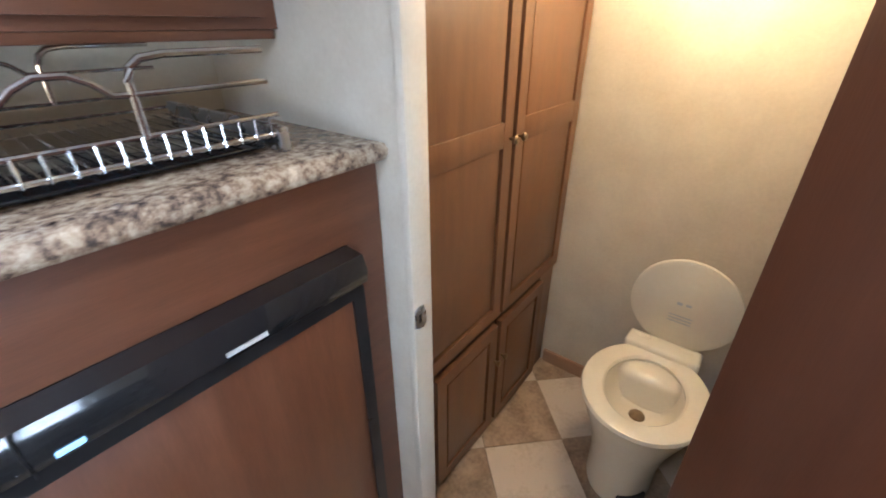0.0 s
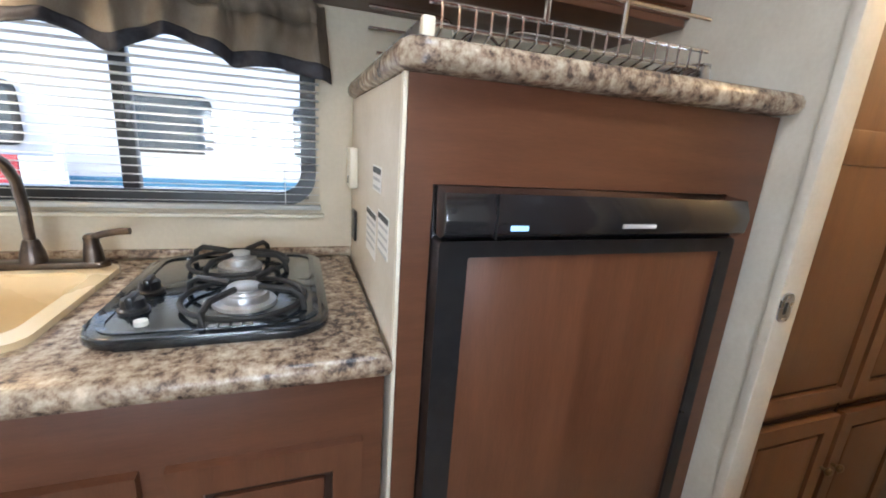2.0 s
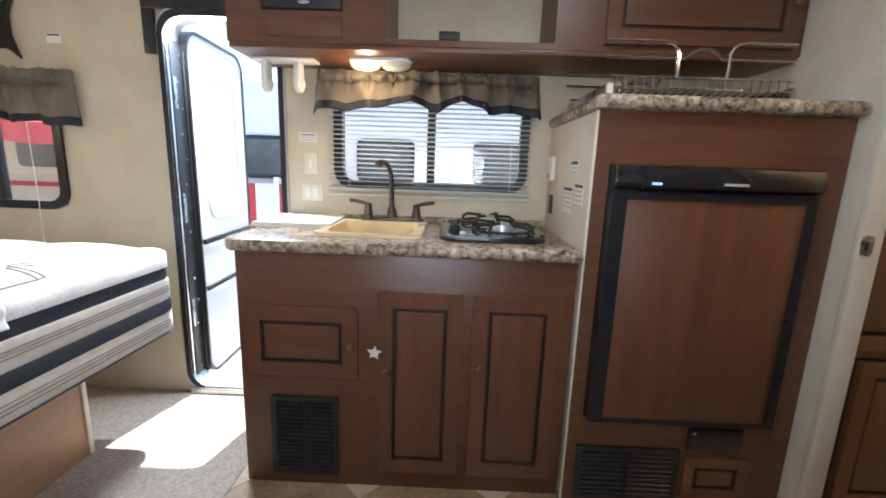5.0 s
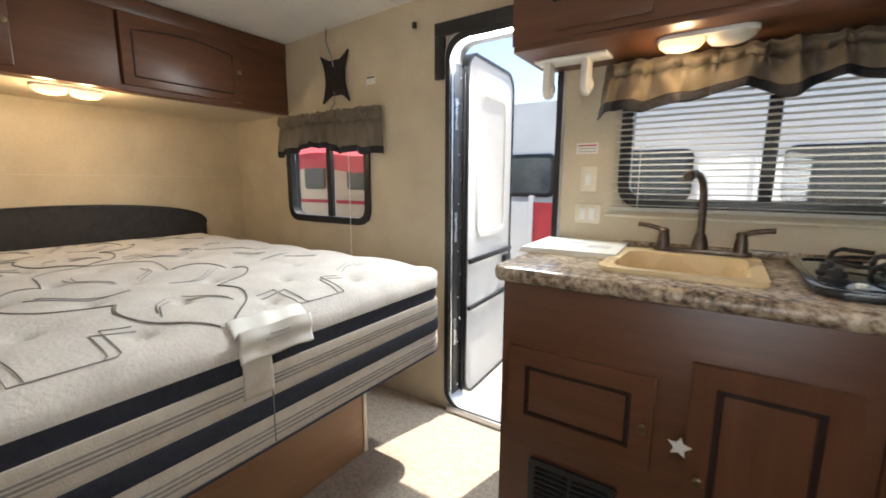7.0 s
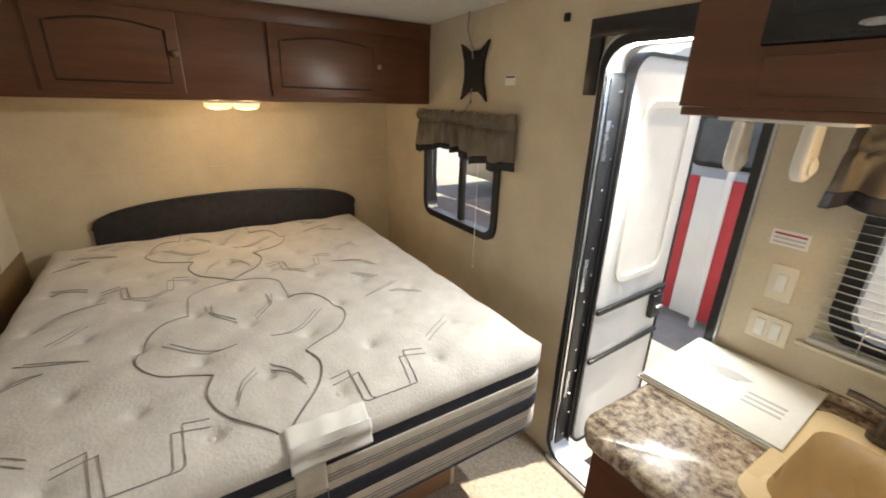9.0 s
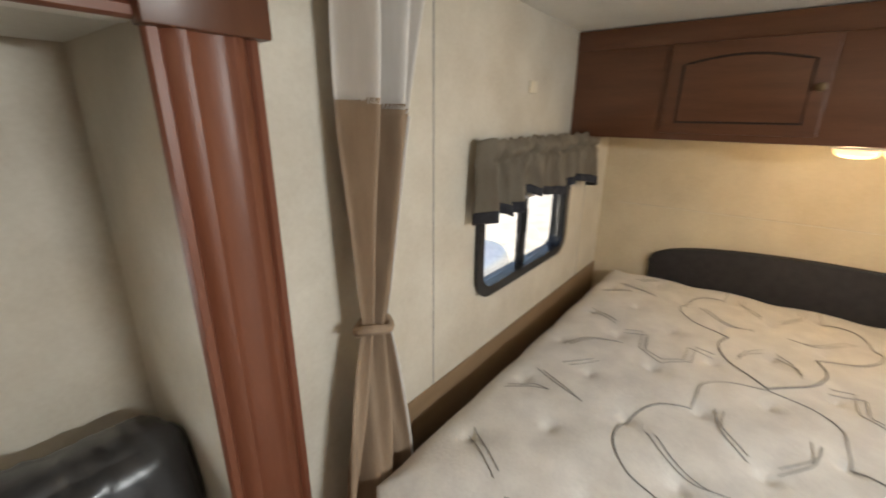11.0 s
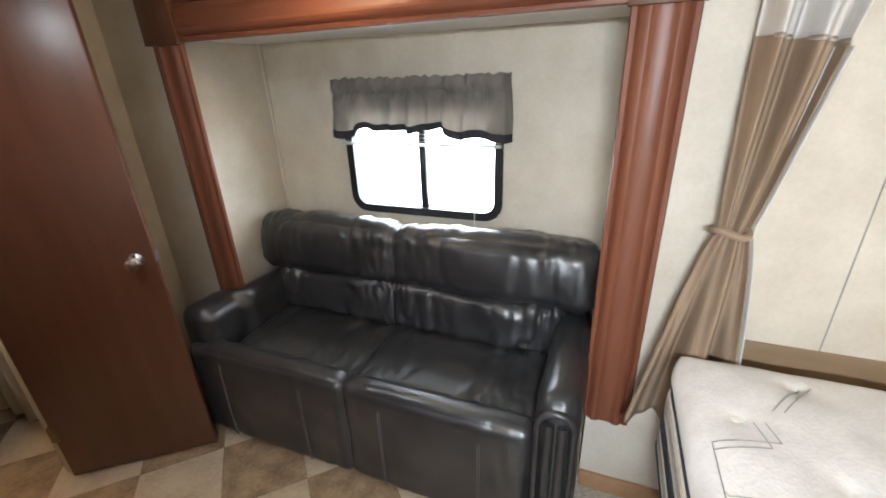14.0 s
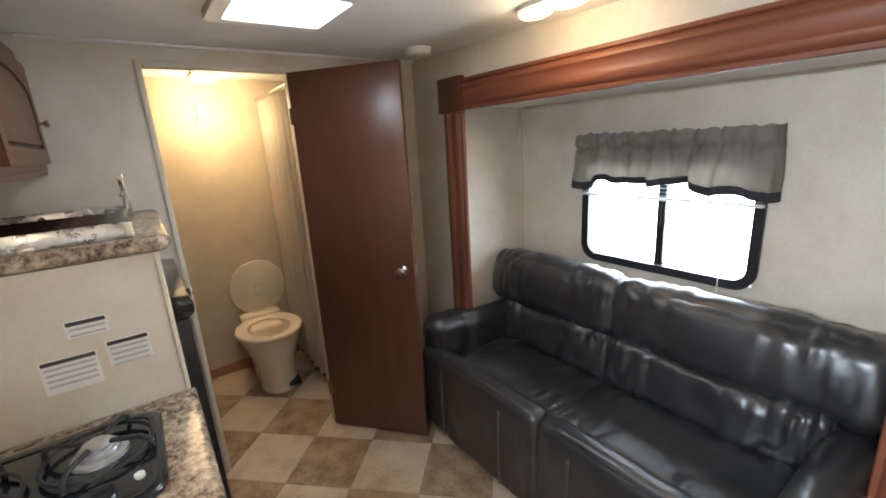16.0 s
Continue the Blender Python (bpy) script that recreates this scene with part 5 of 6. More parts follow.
def smooth_line(pts, n=6):
    """A soft curve through the points."""
    out = []
    q = [pts[0]] + list(pts) + [pts[-1]]
    for p0, p1, p2, p3 in zip(q, q[1:], q[2:], q[3:]):
        for k in range(n):
            t = k / n
            out.append(tuple(0.5 * (2 * p1[i] + (p2[i] - p0[i]) * t + (2 * p0[i] - 5 * p1[i] + 4 * p2[i] - p3[i]) * t * t
                                    + (3 * p1[i] - p0[i] - 3 * p2[i] + p3[i]) * t ** 3) for i in (0, 1)))
    return out + [pts[-1]]


# damask motif: a four-lobed rope figure, crossed leaves inside it, angular brackets and leaves around
CY = -1.148
ROPE = mat("grey_rope_stitch", (0.27, 0.255, 0.24), 0.85, c2=(0.16, 0.155, 0.15), scale=160)
for cx in (0.0, -0.93):
    for s in (-1, 1):
        def at(*pts):
            return [(cx + x, CY + s * y) for x, y in pts]

        stitch(smooth_line(at((-0.185, 0), (-0.255, 0.075), (-0.33, 0.13), (-0.40, 0.147), (-0.47, 0.125))), 0.0036, ROPE)
        stitch(smooth_line(at((-0.47, 0.125), (-0.505, 0.18), (-0.54, 0.255), (-0.63, 0.308), (-0.74, 0.295), (-0.83, 0.25), (-0.89, 0.17))), 0.0026, ROPE)
        stitch(smooth_line(at((-0.89, 0.17), (-0.95, 0.165), (-1.02, 0.158), (-1.08, 0.10), (-1.11, 0.0))), 0.0022)
        for o in (0, 0.022):
            stitch(smooth_line(at((-0.70, 0.245 - o), (-0.64, 0.19 - o), (-0.60, 0.12 - o), (-0.60, 0.05))), 0.0018)
            stitch(smooth_line(at((-0.46 + o, 0.02), (-0.41 + o, 0.06), (-0.34 + o, 0.085))), 0.0018)
            stitch(smooth_line(at((-0.75 - o, 0.03), (-0.82 - o, 0.09), (-0.92, 0.115 - o))), 0.0018)
            stitch(at((-0.292 - o, 0.445), (-0.305 - o, 0.362 + o), (-0.198, 0.345 + o), (-0.17 + o, 0.285), (-0.205, 0.228 - o), (-0.298 - o, 0.228 - o), (-0.292 - o, 0.15)))
            stitch(smooth_line(at((-0.432 - o, 0.617), (-0.39 - o, 0.56), (-0.338 - o, 0.487))))
            stitch(smooth_line(at((-0.80, 0.60 - o), (-0.745, 0.50 - o), (-0.712, 0.42))))
            stitch(smooth_line(at((-0.655 - o, 0.64), (-0.70 - o, 0.585), (-0.712, 0.52))), 0.0018)
            stitch(smooth_line(at((-0.96, 0.45 + o), (-0.92, 0.49 + o), (-0.88, 0.525 + o))))
            stitch(smooth_line(at((-1.02, 0.60 - o), (-1.09, 0.54 - o), (-1.13, 0.44 - o))), 0.0018)
for k in range(5):
    by = CY + 0.31 * (k - 2)
    part("tuft_button", lathe(((0.011, 0), (0.010, 0.004), (0.002, 0.006)), (-0.265, by + 0.155, top_z(-0.265, by + 0.155)), 12), CREAM, mt)
# white label folded over the edge, with its sewn-in tail
hs = thing("mattress_tag", "white fabric label folded over the mattress edge", "fabric label", (-0.17, -1.05, 0.74))


def flap(u, v):
    y = -1.152 + 0.205 * u
    k = v * 0.125
    if k < 0.045:
        x = -0.198 + k * 0.9
        return (x, y, top_z(max(min(x, -0.16), -2), y) + 0.008 + 0.0022 * math.sin(u * 17 + v * 3))
    h = k - 0.045
    return (-0.1455 + 0.004 * math.sin(u * 9 + 1) + 0.003 * math.sin(v * 14), y + 0.006 * h * 10 * (u - 0.5), 0.800 - h * 0.95 + 0.003 * math.sin(u * 11))


thick(part("fold", sheet(flap, 28, 22), PAPER, hs, "crumpled white label fold"), 0.003)
thick(part("tail", sheet(lambda u, v: (-0.1475 + 0.003 * math.sin(u * 5 + v * 4), -1.148 + 0.078 * u, 0.745 - 0.115 * v), 10, 12), CREAM, hs), 0.002)
for k in range(2):
    part("print_line", box(-0.1415, -1.085 + 0.012 * k, 0.765 + 0.012 * k, -0.1385, -1.03 + 0.01 * k, 0.769 + 0.012 * k, 0), GREYINK, hs)
part("border_seam", tube([(-0.1535, -1.07, 0.48), (-0.1535, -1.07, 0.69)], 0.002, 6), GREYT, mt)
hb = thing("headboard", "black arched upholstered headboard", "headboard", (HEAD_X + 0.02, -0.98, 0.55))
hp = [(-1.69, 0.55), (-0.27, 0.55), (-0.27, 0.885)] + [(-0.98 + 0.71 * math.cos(radians(a)), 0.885 + 0.135 * math.sin(radians(a)) ** 0.8) for a in range(8, 176, 8)] + [(-1.69, 0.885)]
part("pad", prism(hp, HEAD_X + 0.002, HEAD_X + 0.032, "x", 0.010, 3), HEAD, hb)
part("piping", tube([(HEAD_X + 0.032, p[0], p[1] - 0.004) for p in hp[2:]], 0.005, 8), BLACK, hb)

# bed-end overhead cabinet (faces +x)
HX, HZ = -1.482, 1.538
hc = thing("bed_overhead_cabinet", "brown overhead cabinet with arched doors across the bed head", "cabinet", (-1.76, -1.0, HZ))
part("carcass", box(HEAD_X + 0.001, SIDE_Y + 0.001, HZ, HX, -0.001, ceil_z(HEAD_X) - 0.002, 0.003), WOODY, hc)
part("bottom_light_strip", box(HEAD_X + 0.001, SIDE_Y + 0.003, HZ - 0.004, HX - 0.05, -0.003, HZ - 0.0005, 0), WALL, hc, "pale underside")
for y0, y1 in ((-1.63, -1.18), (-0.84, -0.30)):
    z0, z1 = 1.562, 1.865
    d = part("door", prism(rrect(y0, z0, y1, z1, 0.005, 2), HX + 0.0005, HX + 0.018, "x", 0.003), WOODY, hc)
    a0, a1 = y0 + 0.045, y1 - 0.045
    top = [(a0 + (a1 - a0) * k / 14, z1 - 0.07 + 0.025 * math.sin(math.pi * k / 14)) for k in range(15)]
    loop = [(HX + 0.0185, a, b) for a, b in top] + [(HX + 0.0185, a1, z0 + 0.04), (HX + 0.0185, a0, z0 + 0.04)]
    part("groove", tube(loop, 0.0045, 6, closed=True), GROOVE, d)
    knob(hc, (HX + 0.018, (y1 - 0.02) if y0 < -1 else (y1 - 0.02), z0 + 0.15), "x")
part("stile", box(HX, SIDE_Y + 0.002, ceil_z(HX) - 0.075, HX + 0.006, -0.002, ceil_z(HX) - 0.004, 0.002), WOODY, hc)

# bow-shaped cable cover on the wall
cc = thing("antenna_plate", "black four-pointed plate with a cable to the ceiling", "wall plate", (-1.045, -0.01, 1.69))
pp = []
for k, (a, b) in enumerate(((0.10, 0.13), (0.045, 0.085), (-0.045, 0.085), (-0.115, 0.125), (-0.075, 0.045), (-0.07, -0.03), (-0.105, -0.125), (-0.045, -0.085), (0.045, -0.085), (0.10, -0.13), (0.06, -0.035), (0.06, 0.045))):
    pp.append((-1.045 + a, 1.695 + b))
part("plate", prism(pp, -0.022, -0.004, "y", 0.004), BLACK, cc)
part("cable", tube([(-1.10, -0.02, ceil_z(-1.1) - 0.002), (-1.095, -0.03, 1.88), (-1.06, -0.026, 1.80), (-1.05, -0.024, 1.75)], 0.004), GREYT, cc)
part("cable", tube([(-1.05, -0.024, 1.62), (-1.03, -0.04, 1.56), (-1.09, -0.058, 1.49), (-1.16, -0.06, 1.44)], 0.004), GREYT, cc)
pt = thing("wall_bracket", "small beige plate on the bedside wall", "plate", (-1.09, SIDE_Y, 1.71))
part("plate", box(-1.115, SIDE_Y + 0.0005, 1.695, -1.065, SIDE_Y + 0.012, 1.735, 0.003), IVORY, pt)

# privacy curtain, tied back
ct = thing("privacy_curtain", "brown privacy curtain with white mesh top, tied back", "curtain", (-0.25, SIDE_Y + 0.07, 0.55))


def drape(u, z):
    """A gathered cloth: wide at the top, pinched at the tie, flared below."""
    if z > 1.18:
        k = (z - 1.18) / (ceil_z(-0.25) - 1.18)
        w, c = 0.065 + 0.17 * k ** 0.8, -0.240 - 0.075 * k
    else:
        k = (1.18 - z) / 0.68
        w, c = 0.065 + 0.22 * k ** 0.7, -0.240 + 0.045 * k
    fold = math.sin(u * 13 + 0.9 * math.sin(z * 3)) + 0.35 * math.sin(u * 29 + 2 * z)
    amp = 0.016 + 0.034 * min(1, abs(z - 1.18) * 2.5)
    return (c + w * (0.5 - u), SIDE_Y + 0.085 + amp * fold * (0.8 + 0.3 * noise.noise((u * 6, z * 2.5, 3))), z)


ztop = ceil_z(-0.25) - 0.012
thick(part("cloth", sheet(lambda u, v: drape(u, 0.50 + (1.655 - 0.02 * u - 0.50) * v), 110, 46), CURTAIN, ct), 0.002)
thick(part("mesh_top", sheet(lambda u, v: drape(u, 1.645 - 0.02 * u + (ztop - 1.645) * v), 110, 14), MESHW, ct, "white mesh heading"), 0.002)
thick(part("lining", sheet(lambda u, v: (lambda p: (p[0] - 0.012, p[1] - 0.012, p[2]))(drape(0.86 + 0.15 * u, 0.62 + 1.0 * v)), 14, 40), MESHW, ct, "white lining edge"), 0.002)
part("tie", tube([(-0.235 + 0.040 * math.cos(a), SIDE_Y + 0.085 + 0.030 * math.sin(a), 1.18 + 0.008 * math.sin(2 * a)) for a in [2 * math.pi * k / 20 for k in range(20)]], 0.011, 8, closed=True), CURTAIN, ct, "fabric tie-back")
part("track", box(-0.42, SIDE_Y + 0.045, ztop, -0.12, SIDE_Y + 0.08, ceil_z(-0.42) - 0.001, 0.002), WHITE, ct)

# ---- sofa ----
sf = thing("sofa", "black leather two-seat sofa bed in the alcove", "sofa", (0.90, -2.0, 0))
SX0, SX1, SF = 0.075, 1.688, -1.665
A = 0.145
xm = 0.955


def creased(b, seed, fx, fy, fz, depth, mask):
    """Thin leather creases where a stretched noise crosses zero; mask says how strongly at a point."""
    for v in b.verts:
        v.normal_update()
    push = []
    for v in b.verts:
        p = v.co
        n = noise.noise((p.x * fx + seed, p.y * fy, p.z * fz))
        m = noise.noise((p.x * fx * 2.3 - seed, p.y * fy * 1.7, p.z * fz * 1.7 + 5))
        k = mask(p)
        d = -depth * (max(0.0, 1 - abs(n) * 4.0) + 0.5 * max(0.0, 1 - abs(m) * 3.4)) + depth * 1.1 * n
        push.append((v, d * k))
    for v, d in push:
        v.co += v.normal * d
    return b


def normals_out(b):
    bmesh.ops.recalc_face_normals(b, faces=b.faces)
    return b


def edge_pull(lo, hi, p, reach):
    """1 at the seams lo and hi, falling to a quarter between them."""
    return 0.25 + 0.75 * max(math.exp(-((p - lo) / reach) ** 2), math.exp(-((hi - p) / reach) ** 2))


for k, (a, b) in enumerate(((SX0 + A - 0.005, xm), (xm, SX1 - A + 0.06))):
    # the far panel runs on across the front of its arm
    pb = b + 0.008 if k == 0 else SX1 + 0.082
    fpb = normals_out(pillow(a - 0.008 * k, SF - 0.115, 0.03, pb, SF, 0.515, 0.045, 0.010, 40, 0.003, k))
    fp = part("front_panel", creased(fpb, 2.1 + k, 9, 4, 3, 0.004, lambda p: edge_pull(a, pb, p.x, 0.05)), LEATHER, sf, smooth=80)
    for x in (a + (pb - a) * 0.24, a + (pb - a) * 0.76):
        for o in (-0.004, 0.004):
            part("seam", tube([(x + o, SF + 0.008, 0.06), (x + o, SF + 0.011, 0.26), (x + o, SF + 0.007, 0.42), (x + o, SF - 0.006, 0.49), (x + o, SF - 0.035, 0.518)], 0.0018, 6), STITCH, fp)
    scb = normals_out(pillow(a - 0.008 * k, -2.20, 0.34, b + 0.008 * (1 - k), SF - 0.085, 0.492, 0.04, 0.018, 64, 0.003, 3 + k))
    part("seat_cushion", creased(scb, 5.3 + k, 10, 5, 5, 0.010, lambda p: edge_pull(-2.2, SF - 0.085, p.y, 0.16) * edge_pull(a, b, p.x, 0.3)), LEATHER, sf, smooth=80)
    part("seat_piping", tube([(a + 0.01 + (b - a - 0.02) * t / 16, SF - 0.092 + 0.003 * math.sin(t * 1.7), 0.500 + 0.003 * math.sin(t * 2.3)) for t in range(17)], 0.0045, 6), LEATHER, sf)
    l0, l1 = (SX0 + A * 0.75, xm + 0.018) if k == 0 else (xm - 0.018, SX1 - 0.04)
    lb_ = normals_out(pillow(l0, -0.10, -0.12, l1, 0.095, 0.125, 0.05, 0.016, 64, 0.004, 7 + k))
    creased(lb_, 8.7 + k, 13, 4, 4.5, 0.013, lambda p: edge_pull(-0.12, 0.125, p.z, 0.10))
    part("back_cushion_lower", turn(lb_, pose(0, -2.235, 0.575, 10)), LEATHER, sf, smooth=80)
    u0, u1 = (SX0 - 0.008, xm + 0.026) if k == 0 else (xm - 0.026, SX1 + 0.062)
    ub = normals_out(pillow(u0, -0.09, -0.12, u1, 0.115, 0.17, 0.075, 0.020, 64, 0.006, 11 + k))
    creased(ub, 12.9 + k, 11, 4, 3.6, 0.011, lambda p: edge_pull(-0.12, 0.17, p.z, 0.12) * (0.6 + 0.4 * math.exp(-((p.x - xm) / 0.2) ** 2)))
    mid = (u0 + u1) / 2
    for v in ub.verts:
        v.co.y -= 0.012 * math.exp(-((v.co.x - mid) / 0.022) ** 2) * (1 if v.co.y > 0 else 0)
    part("back_cushion_upper", turn(ub, pose(0, -2.275, 0.785, 10)), LEATHER, sf, smooth=80)
part("base", box(SX0 + 0.03, -2.40, 0.055, SX1 - 0.03, SF - 0.05, 0.34, 0.01), LEATHER, sf)
part("back_shell", box(SX0 + 0.01, -2.445, 0.08, SX1 + 0.04, -2.34, 0.86, 0.03, 4), LEATHER, sf)


def swell(p, far):
    """The far arm spreads in front of the casing board."""
    t = max(0.0, min(1.0, (p.y + 1.935) / 0.05)) if far else 0.0
    return 0.088 * t * t * (3 - 2 * t) * max(0.0, min(1.0, (p.x - (SX1 - A)) / A))


for far, x in ((0, SX0), (1, SX1 - A)):
    ab = normals_out(pillow(x + 0.055 * far, SF - (0.035 if far else 0.004), 0.03, x + A, -2.30, 0.675, 0.068, 0.008, 40, 0.002, x))
    creased(ab, 3.3 + x, 7, 7, 5, 0.004, lambda p: 0.4 + 0.6 * math.exp(-((p.y - SF) / 0.06) ** 2))
    for v in ab.verts:
        v.co.x += swell(v.co, far)
        # the top of the arm sinks towards the back
        v.co.z -= 0.03 * max(0.0, (-1.9 - v.co.y)) * (1 if v.co.z > 0.4 else 0)
    ar = part("arm", ab, LEATHER, sf, smooth=80)
    if far:
        continue
    w = A
    roll = [(x + w / 2 + (w / 2 - 0.016) * math.cos(radians(t)), SF + 0.002, 0.575 + 0.062 * math.sin(radians(t))) for t in range(180, -1, -15)]
    part("front_scroll", tube([(x + 0.016, SF + 0.001, 0.06)] + roll + [(x + w - 0.016, SF + 0.001, 0.06)], 0.011, 10), LEATHER, ar)
    for dx in (w * 0.36, w * 0.64):
        part("pleat", tube([(x + dx, SF + 0.001, 0.05), (x + dx, SF + 0.005, 0.30), (x + dx, SF + 0.002, 0.595)], 0.016, 10), LEATHER, ar)
for x in (SX0 + 0.08, SX1 - 0.08):
    part("foot", box(x - 0.025, SF - 0.11, 0.0, x + 0.025, SF - 0.06, 0.075, 0.004), BLACK, sf)

# ---- outside ----
solo("ground", box(-60, -60, -0.75, 60, 60, -0.70, 0), ASPHALT, "pale gravel ground of the sales yard", "ground", "structure", smooth=0)
ext = thing("entry_step", "folding metal entry step outside the door", "step", (-0.05, 0.3, -0.3))
part("tread", box(-0.32, 0.10, -0.22, 0.22, 0.40, -0.19, 0.005), RUBBER, ext)
for x in (-0.31, 0.20):
    part("leg", box(x, 0.12, -0.70, x + 0.02, 0.38, -0.22, 0.003), RUBBER, ext)


def trailer(x0, x1, y, depth, skin, label, stripe):
    """A parked travel trailer with rounded ends, windows, wheels and stripe; its side at y faces us."""
    s = 1 if depth > 0 else -1
    t = thing("travel_trailer", label, "trailer", ((x0 + x1) / 2, y, -0.7))
    part("body", turn(prism(rrect(x0, -0.35, x1, 2.15, 0.25, 6), *sorted((y, y + depth)), "y", 0.04), Matrix.Identity(4)), skin, t)
    ys = sorted((y - s * 0.012, y - s * 0.001))
    part("stripe", box(x0 + 0.1, ys[0], 0.62, x1 - 0.1, ys[1], 0.70, 0), stripe, t)
    n = int((x1 - x0) / 1.5)
    for k in range(n):
        xx = x0 + 0.6 + 1.5 * k
        w = part("window", prism(rrect(xx, 0.95, xx + 0.75, 1.5, 0.09), *sorted((y - s * 0.03, y - s * 0.002)), "y", 0.006), BLACK, t)
        part("pane", prism(rrect(xx + 0.05, 1.0, xx + 0.70, 1.45, 0.06), *sorted((y - s * 0.036, y - s * 0.028)), "y"), TINT, w)
    for xx in ((x0 + x1) / 2 - 0.42, (x0 + x1) / 2 + 0.42):
        wl = part("wheel", turn(lathe(((0.30, 0), (0.35, 0.03), (0.35, 0.17), (0.30, 0.2)), (0, 0, 0), 28, pose(0, 0, 0, 90)), Matrix.Translation((xx, y + s * 0.12, -0.35))), RUBBER, t)
        part("rim", turn(lathe(((0.2, 0), (0.2, 0.02), (0.05, 0.04)), (0, 0, 0), 20, pose(0, 0, 0, 90)), Matrix.Translation((xx, y - s * 0.082, -0.35))), ALU, wl)
    return t


trailer(-2.4, 7.5, 3.6, 2.4, RVWHITE, "white travel trailer with tinted windows parked alongside", TEALP)
trailer(-8.6, -3.4, 5.2, 2.4, RVTAN, "tan travel trailer parked in the yard", REDCLOTH)
trailer(-5.5, 5.0, -6.2, -2.4, RVWHITE, "white travel trailer parked across the yard", TEALP)
cn = thing("red_canopy", "red fabric canopy on thin posts", "canopy", (-4.6, 4.3, -0.7))
part("cloth", sheet(lambda u, v: (-7.5 + 4.6 * u, 3.6 + 1.5 * v, 1.62 + 0.35 * v - 0.05 * math.sin(u * 12)), 24, 6), REDCLOTH, cn)
part("skirt", sheet(lambda u, v: (-7.5 + 4.6 * u, 3.6, 1.62 - 0.05 * math.sin(u * 12) - 0.28 * v), 24, 2), REDCLOTH, cn)
for x in (-7.4, -5.2, -3.0):
    part("post", tube([(x, 3.62, -0.7), (x, 3.62, 1.62)], 0.03, 10), ALU, cn)
fe = thing("yard_fence", "white yard fence with red lattice panels", "fence", (-1.4, 3.2, -0.7))
for k in range(4):
    x = -2.3 + 0.55 * k
    part("post", box(x - 0.03, 3.17, -0.7, x + 0.03, 3.23, 0.98, 0.004), RVWHITE, fe)
    if k < 3:
        part("lattice", box(x + 0.03, 3.185, -0.6, x + 0.27, 3.215, 0.9, 0.004), REDCLOTH, fe)
        part("board", box(x + 0.28, 3.18, -0.6, x + 0.52, 3.22, 0.9, 0.004), RVWHITE, fe)
car = thing("red_car", "red parked car seen through the bed window", "car", (-7.2, 2.6, -0.7))
part("body", pillow(-8.0, 1.2, -0.5, -6.4, 3.2, 0.15, 0.2, 0.03, 8), REDPAINT, car)
part("cabin", pillow(-7.85, 1.6, 0.1, -6.55, 2.9, 0.68, 0.22, 0.02, 8), TINT, car)
for x in (-6.5, -7.9):
    for y in (1.6, 2.85):
        part("wheel", turn(lathe(((0.26, 0), (0.30, 0.03), (0.30, 0.15), (0.26, 0.18)), (0, 0, 0), 24, pose(0, 0, 0, 0, 90)), Matrix.Translation((x - 0.09, y, -0.4))), RUBBER, car)
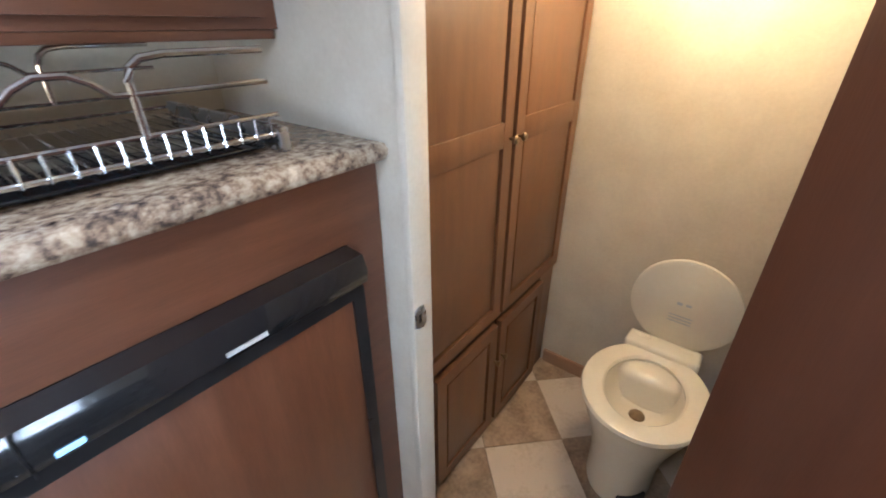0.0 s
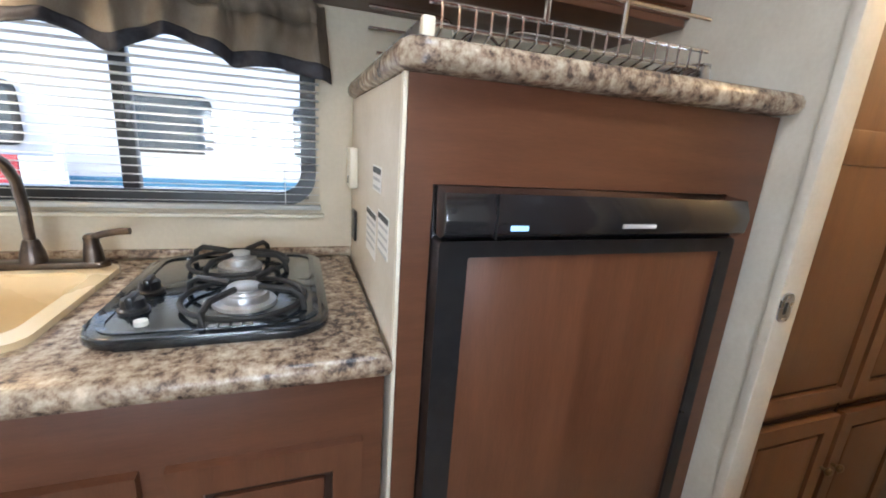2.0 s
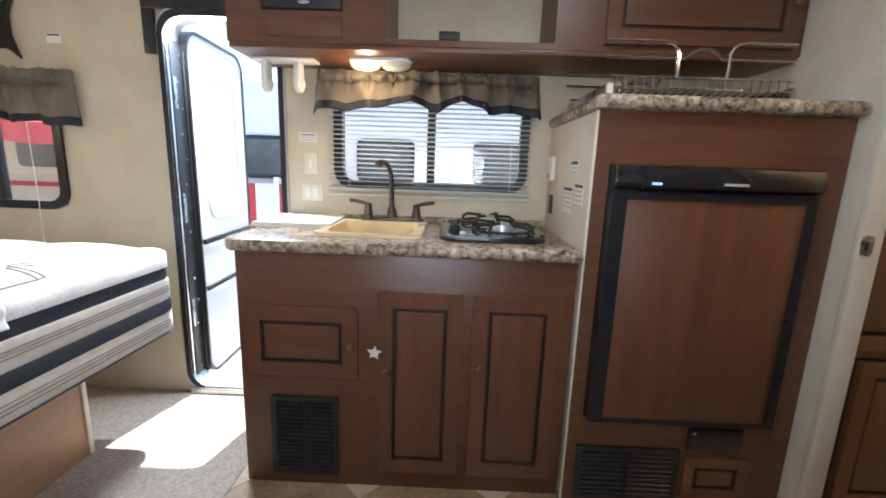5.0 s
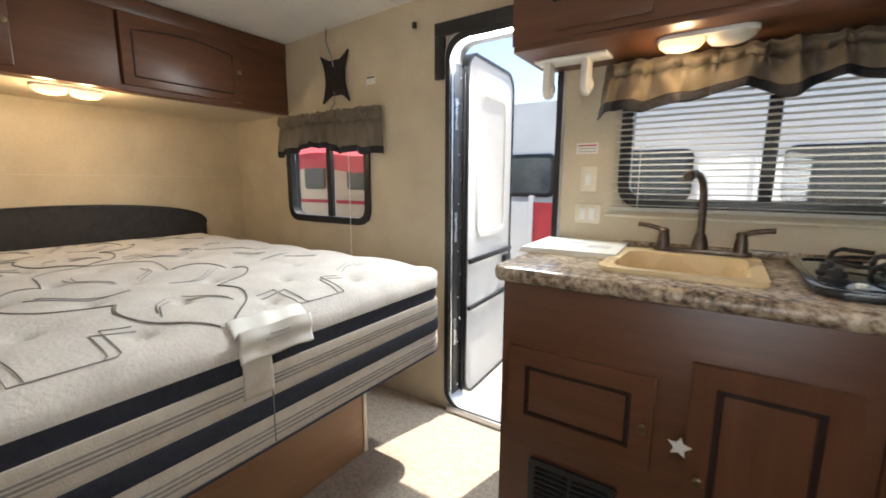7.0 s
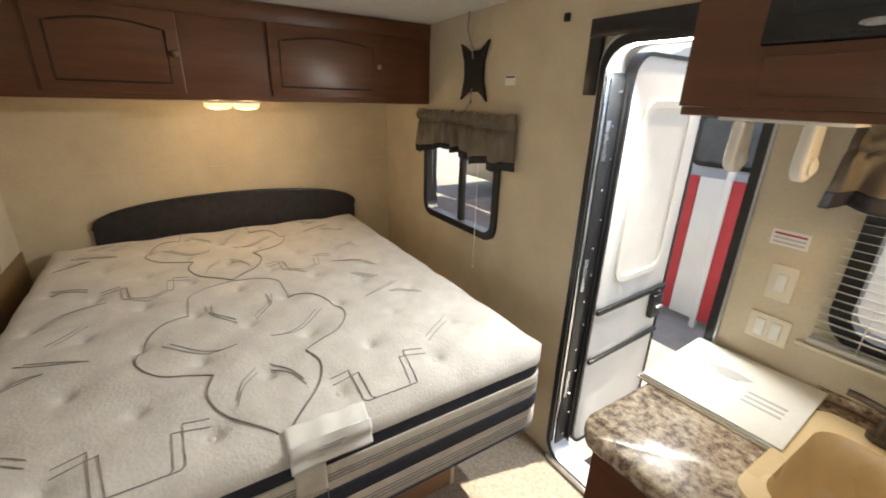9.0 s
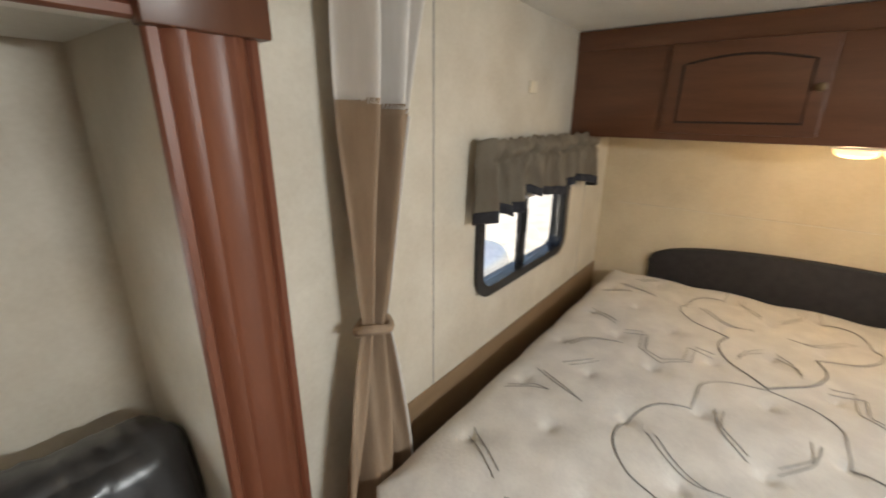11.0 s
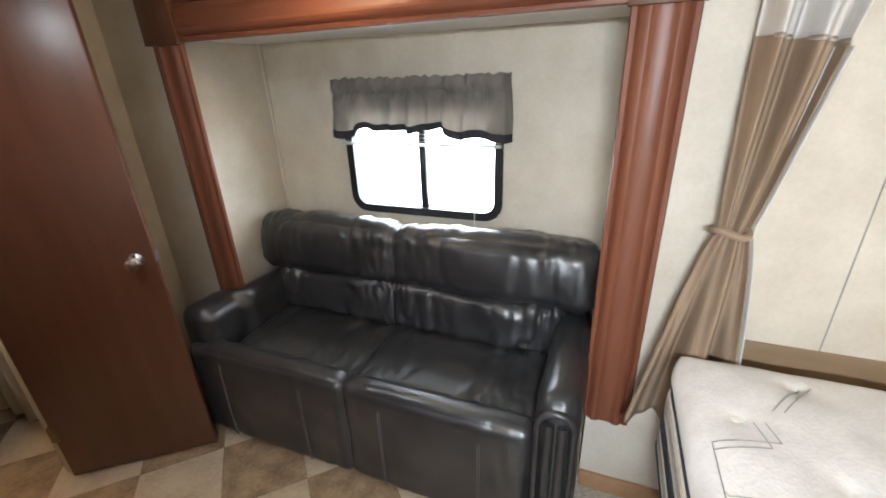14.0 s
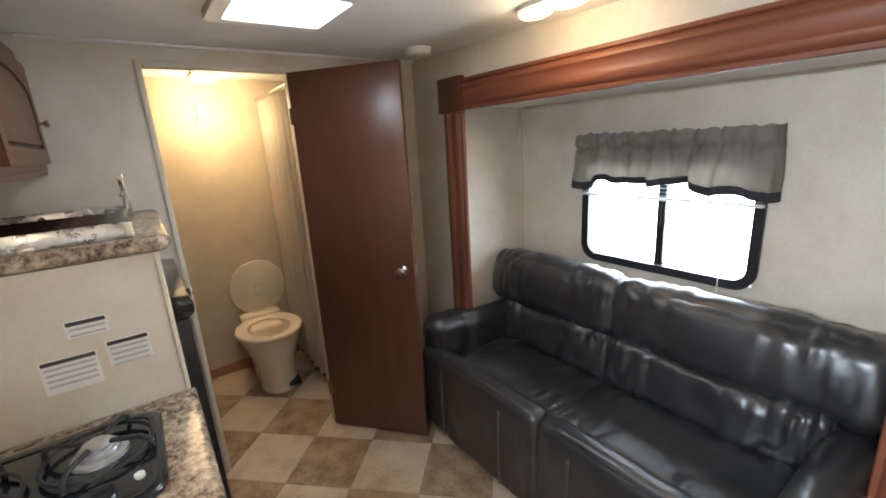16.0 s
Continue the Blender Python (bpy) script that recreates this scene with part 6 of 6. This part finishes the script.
for x, y in ((-2.6, -3.9), (-0.2, -4.2)):
    v = thing("parked_car", "silver car parked in the yard", "car", (x, y, -0.7), group="parked cars")
    part("body", pillow(x - 1.0, y - 0.8, -0.45, x + 1.0, y + 0.6, 0.30, 0.2, 0.03, 8), ALU, v)
    part("cabin", pillow(x - 0.75, y - 0.65, 0.25, x + 0.65, y + 0.45, 0.85, 0.22, 0.02, 8), TINT, v)
    for xx in (x - 0.6, x + 0.6):
        part("wheel", turn(lathe(((0.26, 0), (0.30, 0.03), (0.30, 0.15), (0.26, 0.18)), (0, 0, 0), 24, pose(0, 0, 0, 90)), Matrix.Translation((xx, y + 0.62, -0.4))), RUBBER, v)

# ---- floor: carpet, and diagonal vinyl squares ----
solo("floor_carpet", box(HEAD_X, SIDE_Y, -0.02, 0.20, 0.0, 0.004, 0), CARPET, "beige cut-pile carpet at the bed end", "carpet", "structure", smooth=0)
fl = solo("floor", box(0.20, SIDE_Y, -0.02, END_X, 0.0, 0.0, 0), GROUT, "diagonal checked brown and beige vinyl floor", "floor", "structure", smooth=0)
S, U0, V0, R2 = 0.34, 0.357, 1.95, math.sqrt(0.5)


def clip(poly, axis, lim, keep_above):
    out = []
    for i, p in enumerate(poly):
        q = poly[(i + 1) % len(poly)]
        a, b = (p[axis] - lim) * keep_above, (q[axis] - lim) * keep_above
        if a >= 0:
            out.append(p)
        if a * b < 0:
            t = a / (a - b)
            out.append((p[0] + (q[0] - p[0]) * t, p[1] + (q[1] - p[1]) * t))
    return out


for i in range(-6, 9):
    for j in range(-6, 8):
        g = 0.0012
        u0, u1, v0, v1 = U0 + i * S + g, U0 + (i + 1) * S - g, V0 + j * S + g, V0 + (j + 1) * S - g
        poly = [((u + v) * R2, (u - v) * R2) for u, v in ((u0, v0), (u1, v0), (u1, v1), (u0, v1))]
        for axis, lim, s in ((0, 0.203, 1), (0, END_X - 0.002, -1), (1, SIDE_Y + 0.002, 1), (1, -0.45, -1)):
            poly = clip(poly, axis, lim, s) if len(poly) > 2 else []
        if len(poly) < 3:
            continue
        c = (sum(p[0] for p in poly) / len(poly), sum(p[1] for p in poly) / len(poly))
        b = bmesh.new()
        lo_ = [b.verts.new((p[0], p[1], 0.0005)) for p in poly]
        hi_ = [b.verts.new((p[0] + (c[0] - p[0]) * 0.006, p[1] + (c[1] - p[1]) * 0.006, 0.0025)) for p in poly]
        b.faces.new(hi_)
        for k in range(len(poly)):
            b.faces.new((lo_[k], lo_[(k + 1) % len(poly)], hi_[(k + 1) % len(poly)], hi_[k]))
        part("tile", b, TILE_D if (i + j) % 2 == 0 else TILE_L, fl, smooth=0)
